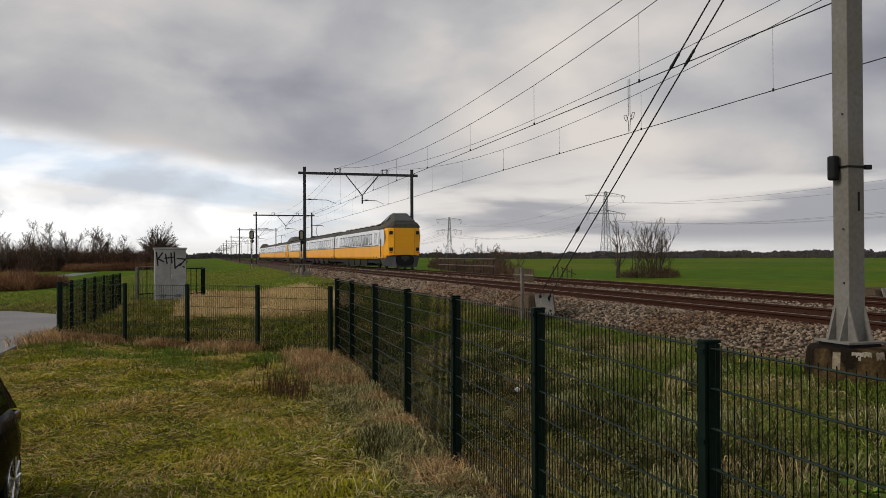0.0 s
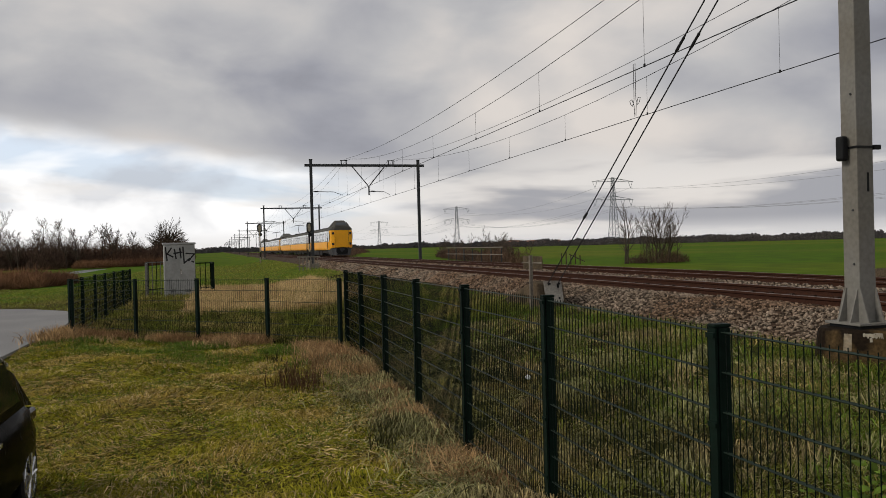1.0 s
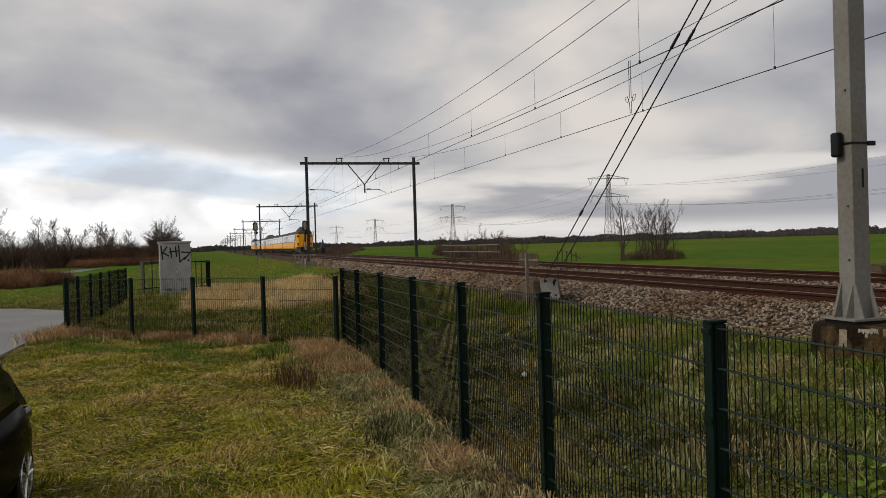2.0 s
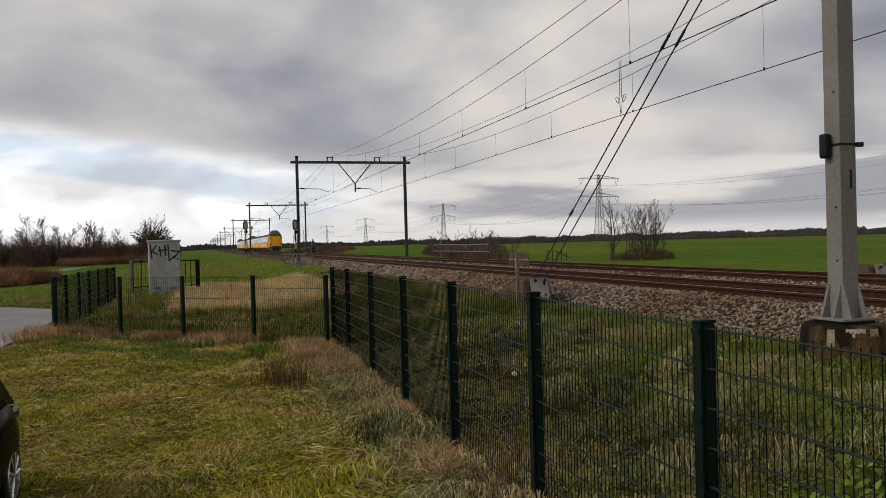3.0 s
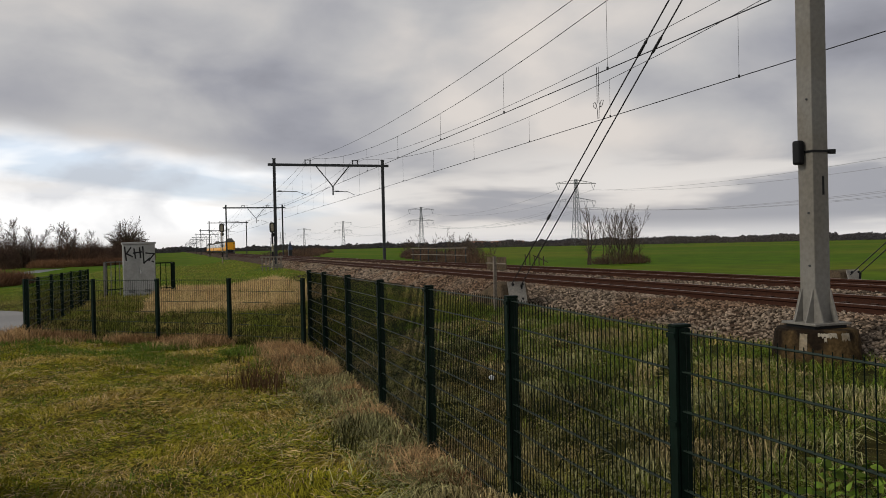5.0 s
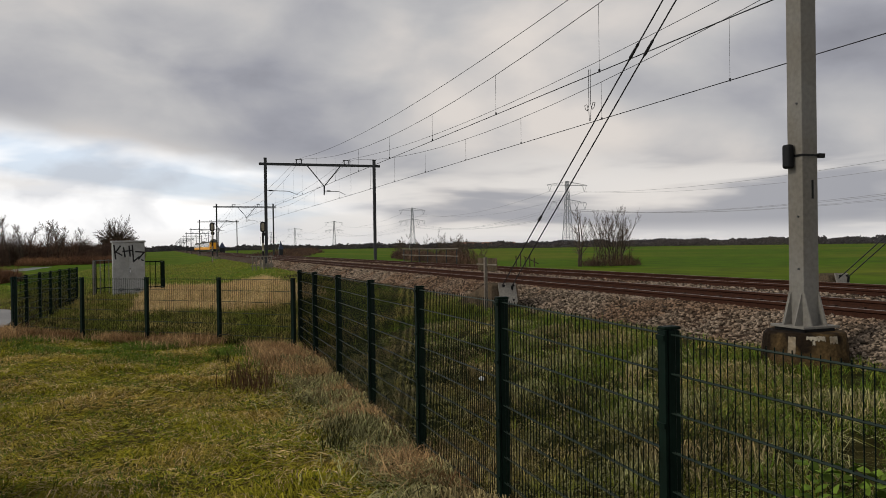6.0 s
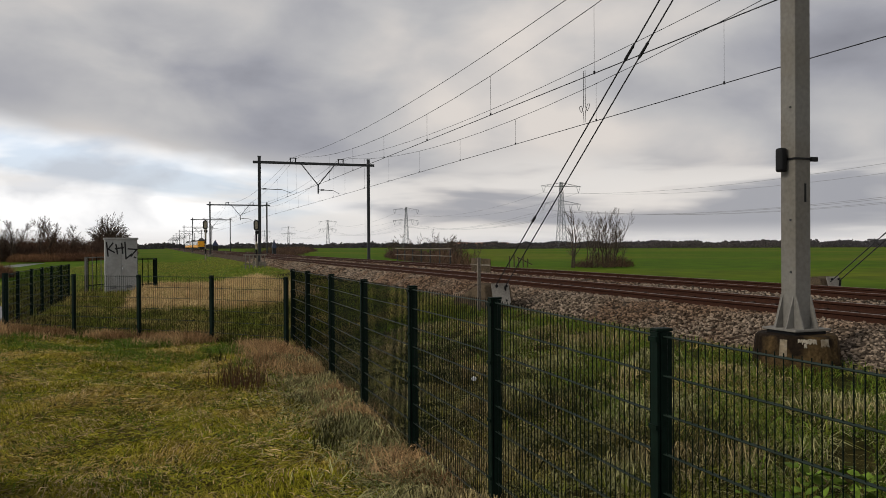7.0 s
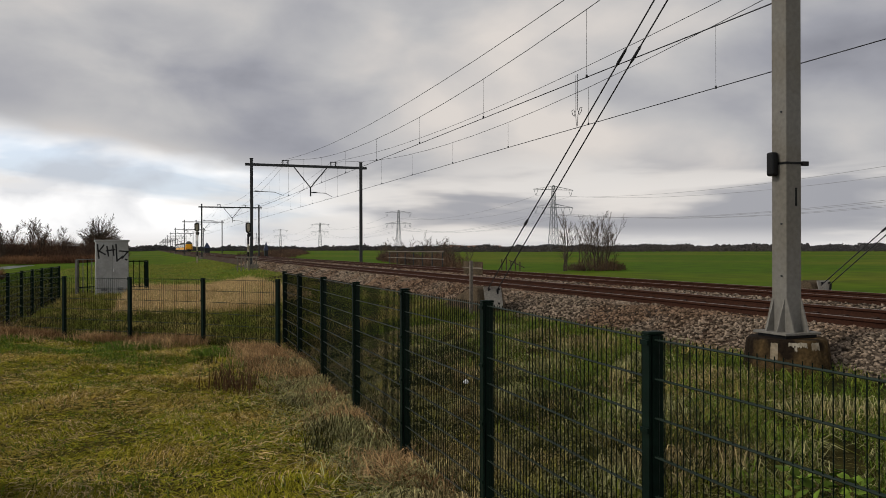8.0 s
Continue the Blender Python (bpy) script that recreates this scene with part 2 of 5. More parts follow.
M_RED = glow_material("tail_lamp_red", (0.55, 0.02, 0.015), 0.25)
M_CARPAINT = material("dark_car_paint", (0.0015, 0.0015, 0.0015), 0.2, 0.0, vary=0.05, big=1, small=5, bump=0, spec=0.01)
M_CARGLASS = material("car_glass", (0.003, 0.004, 0.004), 0.08, vary=0.05, bump=0, spec=0.2)
M_CHROME = material("bright_metal", (0.65, 0.66, 0.68), 0.25, 0.9, vary=0.05, bump=0)
M_TYRE = material("tyre_rubber", (0.010, 0.010, 0.010), 0.9, vary=0.2, bump=0.1, spec=0.1)


M_BANKGREEN = material("bank_green", (0.20, 0.225, 0.035), 0.7, vary=0.3, big=0.25, small=2.0, bump=0, second=(0.26, 0.21, 0.07), amount=0.6, island=0.5, spec=0.12)


# ---- mesh tools ----
class Shape:
    """Gathers faces for one mesh."""

    def __init__(self):
        self.v, self.f, self.mi = [], [], []

    def add(self, verts, faces, mi=0):
        k = len(self.v)
        self.v += [tuple(p) for p in verts]
        self.f += [tuple(i + k for i in f) for f in faces]
        self.mi += [mi] * len(faces)
        return self

    def box(self, x0, y0, z0, x1, y1, z1, mi=0, m=None):
        vs = [Vector(p) for p in ((x0, y0, z0), (x1, y0, z0), (x1, y1, z0), (x0, y1, z0), (x0, y0, z1), (x1, y0, z1), (x1, y1, z1), (x0, y1, z1))]
        if m:
            vs = [m @ p for p in vs]
        return self.add(vs, [(0, 3, 2, 1), (4, 5, 6, 7), (0, 1, 5, 4), (1, 2, 6, 5), (2, 3, 7, 6), (3, 0, 4, 7)], mi)

    def tube(self, a, b, r0, r1=None, n=6, mi=0, caps=True):
        a, b = Vector(a), Vector(b)
        r1 = r0 if r1 is None else r1
        d = (b - a).normalized() if (b - a).length > 1e-9 else Vector((0, 0, 1))
        s = d.orthogonal().normalized()
        t = d.cross(s)
        vs = []
        for c, r in ((a, r0), (b, r1)):
            for i in range(n):
                w = 2 * math.pi * (i + 0.5) / n
                vs.append(c + (s * math.cos(w) + t * math.sin(w)) * r)
        fs = [(i, (i + 1) % n, n + (i + 1) % n, n + i) for i in range(n)]
        if caps:
            fs += [tuple(reversed(range(n))), tuple(range(n, 2 * n))]
        return self.add(vs, fs, mi)

    def line(self, pts, r, n=5, mi=0):
        """One connected round bar through the points."""
        pts = [Vector(p) for p in pts]
        rings, s = [], None
        for i, p in enumerate(pts):
            d = (pts[min(i + 1, len(pts) - 1)] - pts[max(i - 1, 0)]).normalized()
            s = d.orthogonal().normalized() if s is None else (s - d * s.dot(d)).normalized()
            t = d.cross(s)
            rings.append([p + (s * math.cos(2 * math.pi * k / n) + t * math.sin(2 * math.pi * k / n)) * r for k in range(n)])
        return self.loft(rings, mi)

    def prism(self, outline, axis, a, b, mi=0):
        """An outline of (u, v) pushed along an axis from a to b."""
        n = len(outline)
        put = {"x": lambda u, v, w: (w, u, v), "y": lambda u, v, w: (u, w, v), "z": lambda u, v, w: (u, v, w)}[axis]
        vs = [put(u, v, a) for u, v in outline] + [put(u, v, b) for u, v in outline]
        fs = [(i, (i + 1) % n, n + (i + 1) % n, n + i) for i in range(n)] + [tuple(reversed(range(n))), tuple(range(n, 2 * n))]
        return self.add(vs, fs, mi)

    def loft(self, rings, mi=0, closed=True, caps=True):
        n = len(rings[0])
        k = len(self.v)
        self.v += [tuple(p) for r in rings for p in r]
        for j in range(len(rings) - 1):
            for i in range(n if closed else n - 1):
                a, b = k + j * n + i, k + j * n + (i + 1) % n
                self.f.append((a, b, b + n, a + n))
                self.mi.append(mi)
        if caps:
            self.f += [tuple(k + i for i in reversed(range(n))), tuple(k + (len(rings) - 1) * n + i for i in range(n))]
            self.mi += [mi, mi]
        return self

    def mesh(self, name, *mats):
        me = bpy.data.meshes.new(name)
        me.from_pydata(self.v, [], self.f)
        for m in mats:
            me.materials.append(m)
        if len(mats) > 1:
            me.polygons.foreach_set("material_index", self.mi)
        bm = bmesh.new()
        bm.from_mesh(me)
        bmesh.ops.recalc_face_normals(bm, faces=bm.faces)
        bm.to_mesh(me)
        bm.free()
        me.update()
        return me


def part(name, shape, mats, parent=None, label="", at=None, smooth=False):
    mats = mats if isinstance(mats, tuple) else (mats,)
    me = shape if isinstance(shape, bpy.types.Mesh) else shape.mesh(name, *mats)
    ob = new(name, me)
    if smooth:
        me.polygons.foreach_set("use_smooth", [True] * len(me.polygons))
    if at:
        ob.matrix_basis = at
    if parent:
        ob.parent = parent
    if label:
        ob["label"] = label
    return ob


def thing(name, label, category, at=None, group="", kind=""):
    ob = new(name)
    ob.empty_display_size = 0.2
    if at:
        ob.matrix_basis = at
    return tagged(ob, label, category, group, kind)


def bevelled(ob, width=0.01, segments=2):
    b = ob.modifiers.new("bevel", "BEVEL")
    b.width, b.segments, b.limit_method = width, segments, "ANGLE"
    return ob


def arrays_mesh(name, verts, quads, tris, mat):
    """A mesh straight from arrays."""
    me = bpy.data.meshes.new(name)
    nq, nt = len(quads), len(tris)
    me.vertices.add(len(verts))
    me.vertices.foreach_set("co", np.asarray(verts, dtype=np.float32).ravel())
    loops = np.concatenate([np.asarray(quads, dtype=np.int32).ravel(), np.asarray(tris, dtype=np.int32).ravel()])
    me.loops.add(len(loops))
    me.loops.foreach_set("vertex_index", loops)
    me.polygons.add(nq + nt)
    me.polygons.foreach_set("loop_start", np.concatenate([np.arange(nq) * 4, nq * 4 + np.arange(nt) * 3]).astype(np.int32))
    me.materials.append(mat)
    me.update(calc_edges=True)
    return me


# ---- the lie of the land ----
RAIL_Z, TRACKS = 1.2, (10.2, 14.15)
TOE_L, TOE_R = 7.95, 16.7


def land(x, y):
    """Height of the ground: flat lawn, a bank up to the railway, low meadow beyond."""
    x, y = np.asarray(x, float), np.asarray(y, float)

    def ease(a, b, v):
        t = np.clip((v - a) / (b - a), 0, 1)
        return t * t * (3 - 2 * t)
    z = 0.64 * ease(2.3, 7.4, x) - 0.79 * ease(16.9, 21.0, x)
    z = z - 0.35 * ease(-6, -14, x) * ease(45, 90, y)
    z = z + (0.025 * np.sin(x * 1.9 + y * 0.7) + 0.02 * np.sin(x * 0.8 - y * 1.3)) * (1 - ease(7.0, 7.6, x) * (1 - ease(17, 18, x))) * ease(250, 30, np.hypot(x, y))
    # the bed of the ditch
    d = np.hypot((x + 20.4) / 1.9, (y - 136) / 18.0)
    return z - 0.6 * ease(1.3, 0.8, d)


def axis_steps(limits):
    out = []
    for a, b, s in limits:
        out += list(np.arange(a, b, s))
    return np.array(out + [limits[-1][1]])


def land_sheet():
    xs = axis_steps([(-2600, -300, 230), (-300, -60, 24), (-60, -20, 4), (-20, -5, 1), (-5, 8, 0.4), (8, 16.6, 2.15), (16.6, 22, 0.6), (22, 60, 4), (60, 300, 24), (300, 3200, 290)])
    ys = axis_steps([(-600, -60, 90), (-60, -4, 8), (-4, 30, 0.6), (30, 60, 2), (60, 200, 6), (200, 500, 30), (500, 4200, 370)])
    X, Y = np.meshgrid(xs, ys)
    V = np.stack([X, Y, land(X, Y)], -1).reshape(-1, 3)
    n = len(xs)
    I = (np.arange(len(ys) - 1)[:, None] * n + np.arange(n - 1)[None]).ravel()
    me = arrays_mesh("ground", V, np.stack([I, I + 1, I + n + 1, I + n], -1), np.zeros((0, 3), int), M_SOIL)
    for m in (M_BANK, M_FIELD, M_STRAWSOIL):
        me.materials.append(m)
    cx = (X[:-1, :-1] + X[1:, 1:]).ravel() / 2
    cy = (Y[:-1, :-1] + Y[1:, 1:]).ravel() / 2
    mi = np.zeros(len(I), np.int32)
    mi[cx > 2.4] = 1
    wob = 1.2 * np.sin(cx * 0.9) + 0.8 * np.sin(cy * 0.7)
    mi[(cx > 19.5) | (cy > 46 + wob) | ((cx < -8) & (cy > 43 + wob)) | (cy < -30)] = 2
    mi[(cx > -0.6) & (cx < 5.2) & (cy > 29 + wob * 0.5) & (cy < 47 + wob)] = 3
    me.polygons.foreach_set("material_index", mi)
    me.polygons.foreach_set("use_smooth", np.ones(len(I), bool))
    return tagged(new("ground", me), "flat wet grassland with a bank up to the railway", "ground", kind="structure")


land_sheet()

# road on the flat, with a side branch
road = Shape()
ring = [(-4.55, -30), (-4.5, 20), (-4.5, 26), (-4.85, 30), (-5.6, 33), (-7.5, 35.4), (-12, 37.4), (-45, 47), (-45, 42.5), (-12, 33.4), (-8.8, 31.2), (-7.95, 28), (-7.9, 18), (-8.0, -30)]
road.prism(ring, "z", -0.25, 0.05)
tagged(part("road", road, M_ROAD), "worn grey asphalt lane bending away at a junction", "road", kind="structure")

# water in the ditch
bm = bmesh.new()
bmesh.ops.create_circle(bm, cap_ends=True, segments=40, radius=1)
bmesh.ops.transform(bm, matrix=Matrix.Diagonal((2.3, 22, 1, 1)), verts=bm.verts)
me = bpy.data.meshes.new("water")
bm.to_mesh(me), bm.free()
me.materials.append(M_WATER)
tagged(new("water", me), "still pale water in a broad ditch", "water", kind="structure").matrix_basis = pose(-20.4, 136, -0.52)

# ballast bed: one long body with sloped shoulders
bed = Shape()
outline = [(TOE_L, 0.40), (TOE_L, 0.66), (8.75, 1.06), (15.6, 1.06), (TOE_R, 0.7), (TOE_R, 0.4)]
bed.prism(outline, "y", -80, 1600)
tagged(part("track_bed", bed, M_SHADED_BED), "brown-grey crushed stone ballast under two tracks, coloured darker for the shade between stones", "track bed", kind="structure")


def rail_outline(x):
    half = [(0.075, 0.0), (0.075, 0.014), (0.016, 0.034), (0.010, 0.06), (0.010, 0.105), (0.036, 0.120), (0.036, 0.150), (0.028, 0.159)]
    return [(x + u, RAIL_Z - 0.159 + v) for u, v in half] + [(x - u, RAIL_Z - 0.159 + v) for u, v in reversed(half)]


sleeper_mesh = Shape().box(-1.28, -0.13, -0.13, 1.28, 0.13, 0.0).mesh("sleeper", M_SLEEPER)
clip_mesh = Shape().box(-0.035, -0.06, 0.0, 0.035, 0.06, 0.045).mesh("rail_clip", M_CLIP)
for tx, words in zip(TRACKS, ("railway track with rusty rails on the bank side", "railway track with rusty rails beside the meadow")):
    track = thing("railway_track", words, "railway track", group="pair of tracks")
    for s in (-0.7525, 0.7525):
        part("rail", Shape().prism(rail_outline(tx + s), "y", -80, 1600), M_RAIL, track)
        part("rail_head", Shape().prism([(tx + s - 0.027, RAIL_Z - 0.004), (tx + s + 0.027, RAIL_Z - 0.004), (tx + s + 0.024, RAIL_Z + 0.002), (tx + s - 0.024, RAIL_Z + 0.002)], "y", -80, 1600), M_RAILTOP, track, "worn shining running surface")
    for i in range(130):
        y = -2 + i * 0.6
        part("sleeper", sleeper_mesh, M_SLEEPER, track, at=pose(tx, y, RAIL_Z - 0.162))
        if 10 <= i < 45:
            for off in (-0.8425, -0.6625, 0.6625, 0.8425):
                part("rail_clip", clip_mesh, M_CLIP, track, at=pose(tx + off, y, RAIL_Z - 0.16))


def bed_height(x):
    return np.interp(x, [TOE_L, 8.75, 15.6, TOE_R], [0.66, 1.06, 1.06, 0.70])


def stones(seed, count, x0, x1, y0, y1, size, bias=1.0):
    """Loose broken stones on the ballast: squashed, skewed little blocks."""
    g = np.random.default_rng(seed)
    x = g.uniform(x0, x1, count)
    y = y0 + (y1 - y0) * g.uniform(0, 1, count) ** bias
    keep = np.ones(count, bool)
    for tx in TRACKS:
        keep &= np.abs(x - tx) > 0.86
    x, y = x[keep], y[keep]
    count = len(x)
    z = bed_height(x) + g.uniform(-0.02, 0.025, count)
    cube = np.array([(-1, -1, -1), (1, -1, -1), (1, 1, -1), (-1, 1, -1), (-1, -1, 1), (1, -1, 1), (1, 1, 1), (-1, 1, 1)], float)
    V = cube[None] * g.uniform(0.35, 1.0, (count, 8, 3)) * (size * g.uniform(0.6, 1.35, (count, 1, 1))) * g.uniform(0.6, 1.0, (count, 1, 3)) * np.array([1.15, 1.15, 0.62])
    a, b = g.uniform(0, 6.28, count), g.uniform(-0.8, 0.8, count)
    c, s = np.cos(a)[:, None], np.sin(a)[:, None]
    V = np.stack([V[..., 0] * c - V[..., 1] * s, V[..., 0] * s + V[..., 1] * c, V[..., 2]], -1)
    c, s = np.cos(b)[:, None], np.sin(b)[:, None]
    V = np.stack([V[..., 0], V[..., 1] * c - V[..., 2] * s, V[..., 1] * s + V[..., 2] * c], -1)
    V += np.stack([x, y, z], -1)[:, None]
    Q = np.array([(0, 3, 2, 1), (4, 5, 6, 7), (0, 1, 5, 4), (1, 2, 6, 5), (2, 3, 7, 6), (3, 0, 4, 7)])
    Q = (np.arange(count)[:, None, None] * 8 + Q[None]).reshape(-1, 4)
    ob = new("ballast_stones", arrays_mesh("ballast_stones", V.reshape(-1, 3), Q, np.zeros((0, 3), int), M_STONE))
    return tagged(ob, "loose grey and rust-brown broken ballast stones", "ballast", kind="stuff")


stones(11, 27000, TOE_L - 0.15, 9.35, 4.5, 34, 0.032, 1.35)
stones(12, 9500, 9.5, 13.4, 5, 36, 0.036, 1.25)
stones(13, 2500, 13.4, 16.2, 6, 40, 0.042, 1.2)
stones(14, 6500, TOE_L - 0.1, 9.35, 26, 80, 0.060, 1.2)
stones(15, 3000, 9.5, 13.4, 30, 80, 0.060, 1.2)


# ---- overhead line ----
def portal(y):
    g = thing("overhead_line_portal", "dark steel portal carrying the overhead wires across both tracks", "catenary portal", pose(0, y, 0), group="row of portals")
    for x in (7.5, 16.5):
        mast = part("mast", Shape().box(x - 0.11, -0.11, 0.85, x + 0.11, 0.11, 9.45), M_GALVD, g)
        part("mast_cap", Shape().box(x - 0.14, -0.13, 9.45, x + 0.14, 0.13, 9.5), M_GALVD, mast)
        part("footing", Shape().box(x - 0.4, -0.4, 0.4, x + 0.4, 0.4, 1.0), M_CONCG, g)
    part("beam", Shape().box(7.0, -0.10, 8.90, 17.0, 0.10, 9.10), M_GALVD, g)
    for tx in TRACKS:
        s = Shape()
        for dx in (-0.2, 0.2):
            s.box(tx + dx - 0.035, -0.05, 9.1, tx + dx + 0.035, 0.05, 9.42)
        s.box(tx - 0.28, -0.05, 9.38, tx + 0.28, 0.05, 9.44)
        part("wire_saddle", s, M_GALVD, g)
    s = Shape().tube((10.9, 0, 8.9), (12.25, 0, 7.25), 0.045).tube((13.6, 0, 8.9), (12.25, 0, 7.25), 0.045).box(12.2, -0.06, 6.55, 12.3, 0.06, 7.3)
    part("drop_bracket", s, M_GALVD, g)
    for x0, x1 in ((7.6, 9.9), (12.3, 13.9)):
        s = Shape().tube((x0, 0, 6.86), (x0 + (x1 - x0) * 0.75, 0, 6.82), 0.028).tube((x0 + (x1 - x0) * 0.75, 0, 6.82), (x1 + 0.15, 0, 6.55), 0.02).tube((x0 + 0.15, 0, 6.86), (x0 + 0.45, 0, 6.86), 0.06, 0.06, 8)
        part("registration_arm", s, M_GALVD, g)
    return g


PORTALS = [64.4, 131.6, 204, 280, 352, 425, 498, 570, 642, 714, 786, 858]
for y in PORTALS:
    portal(y)


def sagging(x, ys, low, k, mid):
    return [(x, y, low + k * (y - mid) ** 2) for y in ys]


def overhead_wire(tx):
    w = thing("overhead_wire", "thin dark contact wire hung on droppers below its carrier cable", "overhead wire", group="overhead wires")
    contact, carrier, feeder, drops = Shape(), Shape(), Shape(), Shape()
    contact.line([(tx + (0.15 if i % 2 else -0.1), y, 6.5) for i, y in enumerate([-60] + PORTALS)], 0.013)
    ends = [-3.0] + PORTALS
    hung, fed = [], []
    for a, b in zip(ends, ends[1:]):
        mid, half = (a + b) / 2 + (3.5 if a < 0 else 0), (b - a) / 2
        k = 0.0023 if a < 0 else (9.2 - 7.5) / half ** 2
        ys = np.linspace(a, b, 21)
        hung += sagging(tx, ys[:-1], 7.5, k, mid)
        fed += sagging(tx - 0.2, ys[:-1], 8.27, 0.0013 if a < 0 else 1.1 / half ** 2, mid)
        if a < 200:
            for j in range(11):
                y = 4.1 + 6.53 * j if a < 0 else a + (j + 0.5) * (b - a) / 11
                if y > b:
                    continue
                drops.tube((tx, y, 6.5), (tx, y, 7.5 + k * (y - mid) ** 2), 0.0055 if a < 0 else 0.003, 0.0055 if a < 0 else 0.003, 4, caps=False)
                drops.box(tx - 0.02, y - 0.02, 6.46, tx + 0.02, y + 0.02, 6.54)
    carrier.line(hung, 0.010)
    feeder.line(fed, 0.010)
    part("contact_wire", contact, M_CABLE, w)
    part("carrier_cable", carrier, M_CABLE, w)
    part("feeder_cable", feeder, M_CABLE, w)
    tagged(part("dropper", drops, M_CABLE, w), kind="stuff")
    return w


WIRES = [overhead_wire(tx) for tx in TRACKS]

# jumper loop near the middle of the span
jump = thing("jumper_cable", "looped copper jumper between feeder and contact wire", "cable")
s = Shape()
for dx in (-0.06, 0.06):
    s.line([(14.1, 24.4 + dx, 8.35), (14.1, 24.4 + dx, 7.1), (14.1, 24.4 + dx * 3, 6.9), (14.1, 24.4 + dx * 5, 6.98), (14.1, 24.4 + dx * 6, 7.12), (14.1, 24.4 + dx * 3.5, 7.14), (14.1, 24.4 + dx * 1.2, 6.9), (14.1, 24.4 + dx * 0.6, 6.52)], 0.011)
part("loop", s, M_CABLE, jump)

# ---- the near anchor mast ----
MX, MY = 7.5, 7.78


def anchor_mast():
    g = thing("anchor_mast", "galvanised steel box-section mast on a worn concrete footing", "mast", pose(MX, MY, 0))
    w = 0.122
    s = Shape().prism([(-w, -w), (w, -w), (w, w), (-w, w)], "z", 1.14, 9.6)
    bevelled(part("column", s, M_GALV, g), 0.012, 3)
    plate = [(w, 1.155), (w + 0.13, 1.155), (w + 0.11, 1.2), (w + 0.005, 1.56), (w, 1.56)]
    for sg in (-1, 1):
        flip = [(sg * u, v) for u, v in plate]
        for o in (-0.09, 0.09):
            part("gusset_plate", Shape().prism(flip, "y", o - 0.009, o + 0.009), M_GALV, g, "triangular steel stiffener")
        for o in (-w + 0.01, w - 0.01):
            part("gusset_plate", Shape().prism(flip, "x", o - 0.009, o + 0.009), M_GALV, g, "triangular steel stiffener")
    bevelled(part("base_plate", Shape().box(-0.28, -0.28, 1.125, 0.28, 0.28, 1.155), M_GALV, g), 0.005)
    # solid black block: shade of the gap below the plate, put into colour
    part("packing", Shape().box(-0.24, -0.24, 1.08, 0.24, 0.24, 1.125), M_BLACK, g, "black block painted as the shaded gap with levelling packs")
    rings = []
    for z, r in ((0.35, 0.54), (0.62, 0.53), (0.95, 0.49), (1.05, 0.475), (1.085, 0.45)):
        rings.append([(r * math.cos(2 * math.pi * i / 28), r * math.sin(2 * math.pi * i / 28), z) for i in range(28)])
    foot = bevelled(part("footing", Shape().loft(rings), M_CONC, g, "round tapered concrete block with brown stains"), 0.02)
    rnd = random.Random(5)
    for a0, a1, z0, z1 in ((-2.30, -1.85, 1.005, 1.062), (-2.72, -2.54, 0.84, 1.05), (-1.74, -1.50, 0.965, 1.06), (-2.16, -2.10, 0.95, 1.01)):
        s = Shape()
        n = 26
        def on(a, z):
            r = np.interp(z, [0.35, 0.62, 0.95, 1.05, 1.085], [0.54, 0.53, 0.49, 0.475, 0.45]) + 0.004
            return (r * math.cos(a), r * math.sin(a), z)
        turns = [a0 + (a1 - a0) * i / n for i in range(n + 1)]
        s.loft([[on(b, z0 + rnd.uniform(-0.014, 0.020)) for b in turns], [on(b, z1 - rnd.uniform(0, 0.012)) for b in turns]], closed=False, caps=False)
        part("paint_patch", s, M_WHITE, foot, "flaking white paint")
    # sensor box on a strap
    box = bevelled(part("sensor_box", Shape().box(-w - 0.115, -0.02, 3.10, -w - 0.012, 0.10, 3.40), M_BLACK, g, "black box strapped to the mast"), 0.03, 3)
    s = Shape().box(-w - 0.012, -w - 0.012, 3.245, -w, w + 0.012, 3.27).box(-w, -w - 0.012, 3.245, w + 0.06, -w, 3.27).box(w, -w - 0.03, 3.225, w + 0.09, -w + 0.01, 3.28)
    part("strap", s, M_BLACK, box)
    part("number_plate", Shape().box(0.02, -w - 0.004, 2.72, 0.05, -w + 0.03, 2.95), M_BLACK, g, "small dark tag")
    for z in (1.85, 2.5, 3.9):
        part("bolt", Shape().tube((-w - 0.014, -0.05, z), (-w, -0.05, z), 0.014, 0.014, 6), M_GALVD, g)
    return g


anchor_mast()


def anchor_block(x, y, near=True):
    g = thing("guy_anchor", "sloping concrete anchor block with a steel plate for guy wires", "anchor block", pose(x, y, 0), group="guy anchors")
    prof = [(-0.75, 0.6), (-0.55, 1.26), (-0.25, 1.30), (1.9, 0.72), (1.9, 0.6)]
    blk = bevelled(part("block", Shape().prism(prof, "x", -0.34, 0.34), M_BLOCK, g), 0.05)
    plate = part("anchor_plate", Shape().box(-0.22, -0.035, -0.26, 0.22, -0.01, 0.26, m=pose(0, -0.72, 1.05, -16, 0, 0)), M_PLATE, g, "pale bolted steel plate")
    for dx in (-0.12, 0.12):
        for dz in (-0.16, 0.18):
            part("bolt", Shape().tube((0, -0.08, 0), (0, -0.03, 0), 0.03, 0.03, 6), M_BLACK, plate, at=pose(dx, -0.72, 1.05 + dz, -16, 0, 0))
    return g


anchor_block(MX, 17.6)
anchor_block(17.2, 17.2)


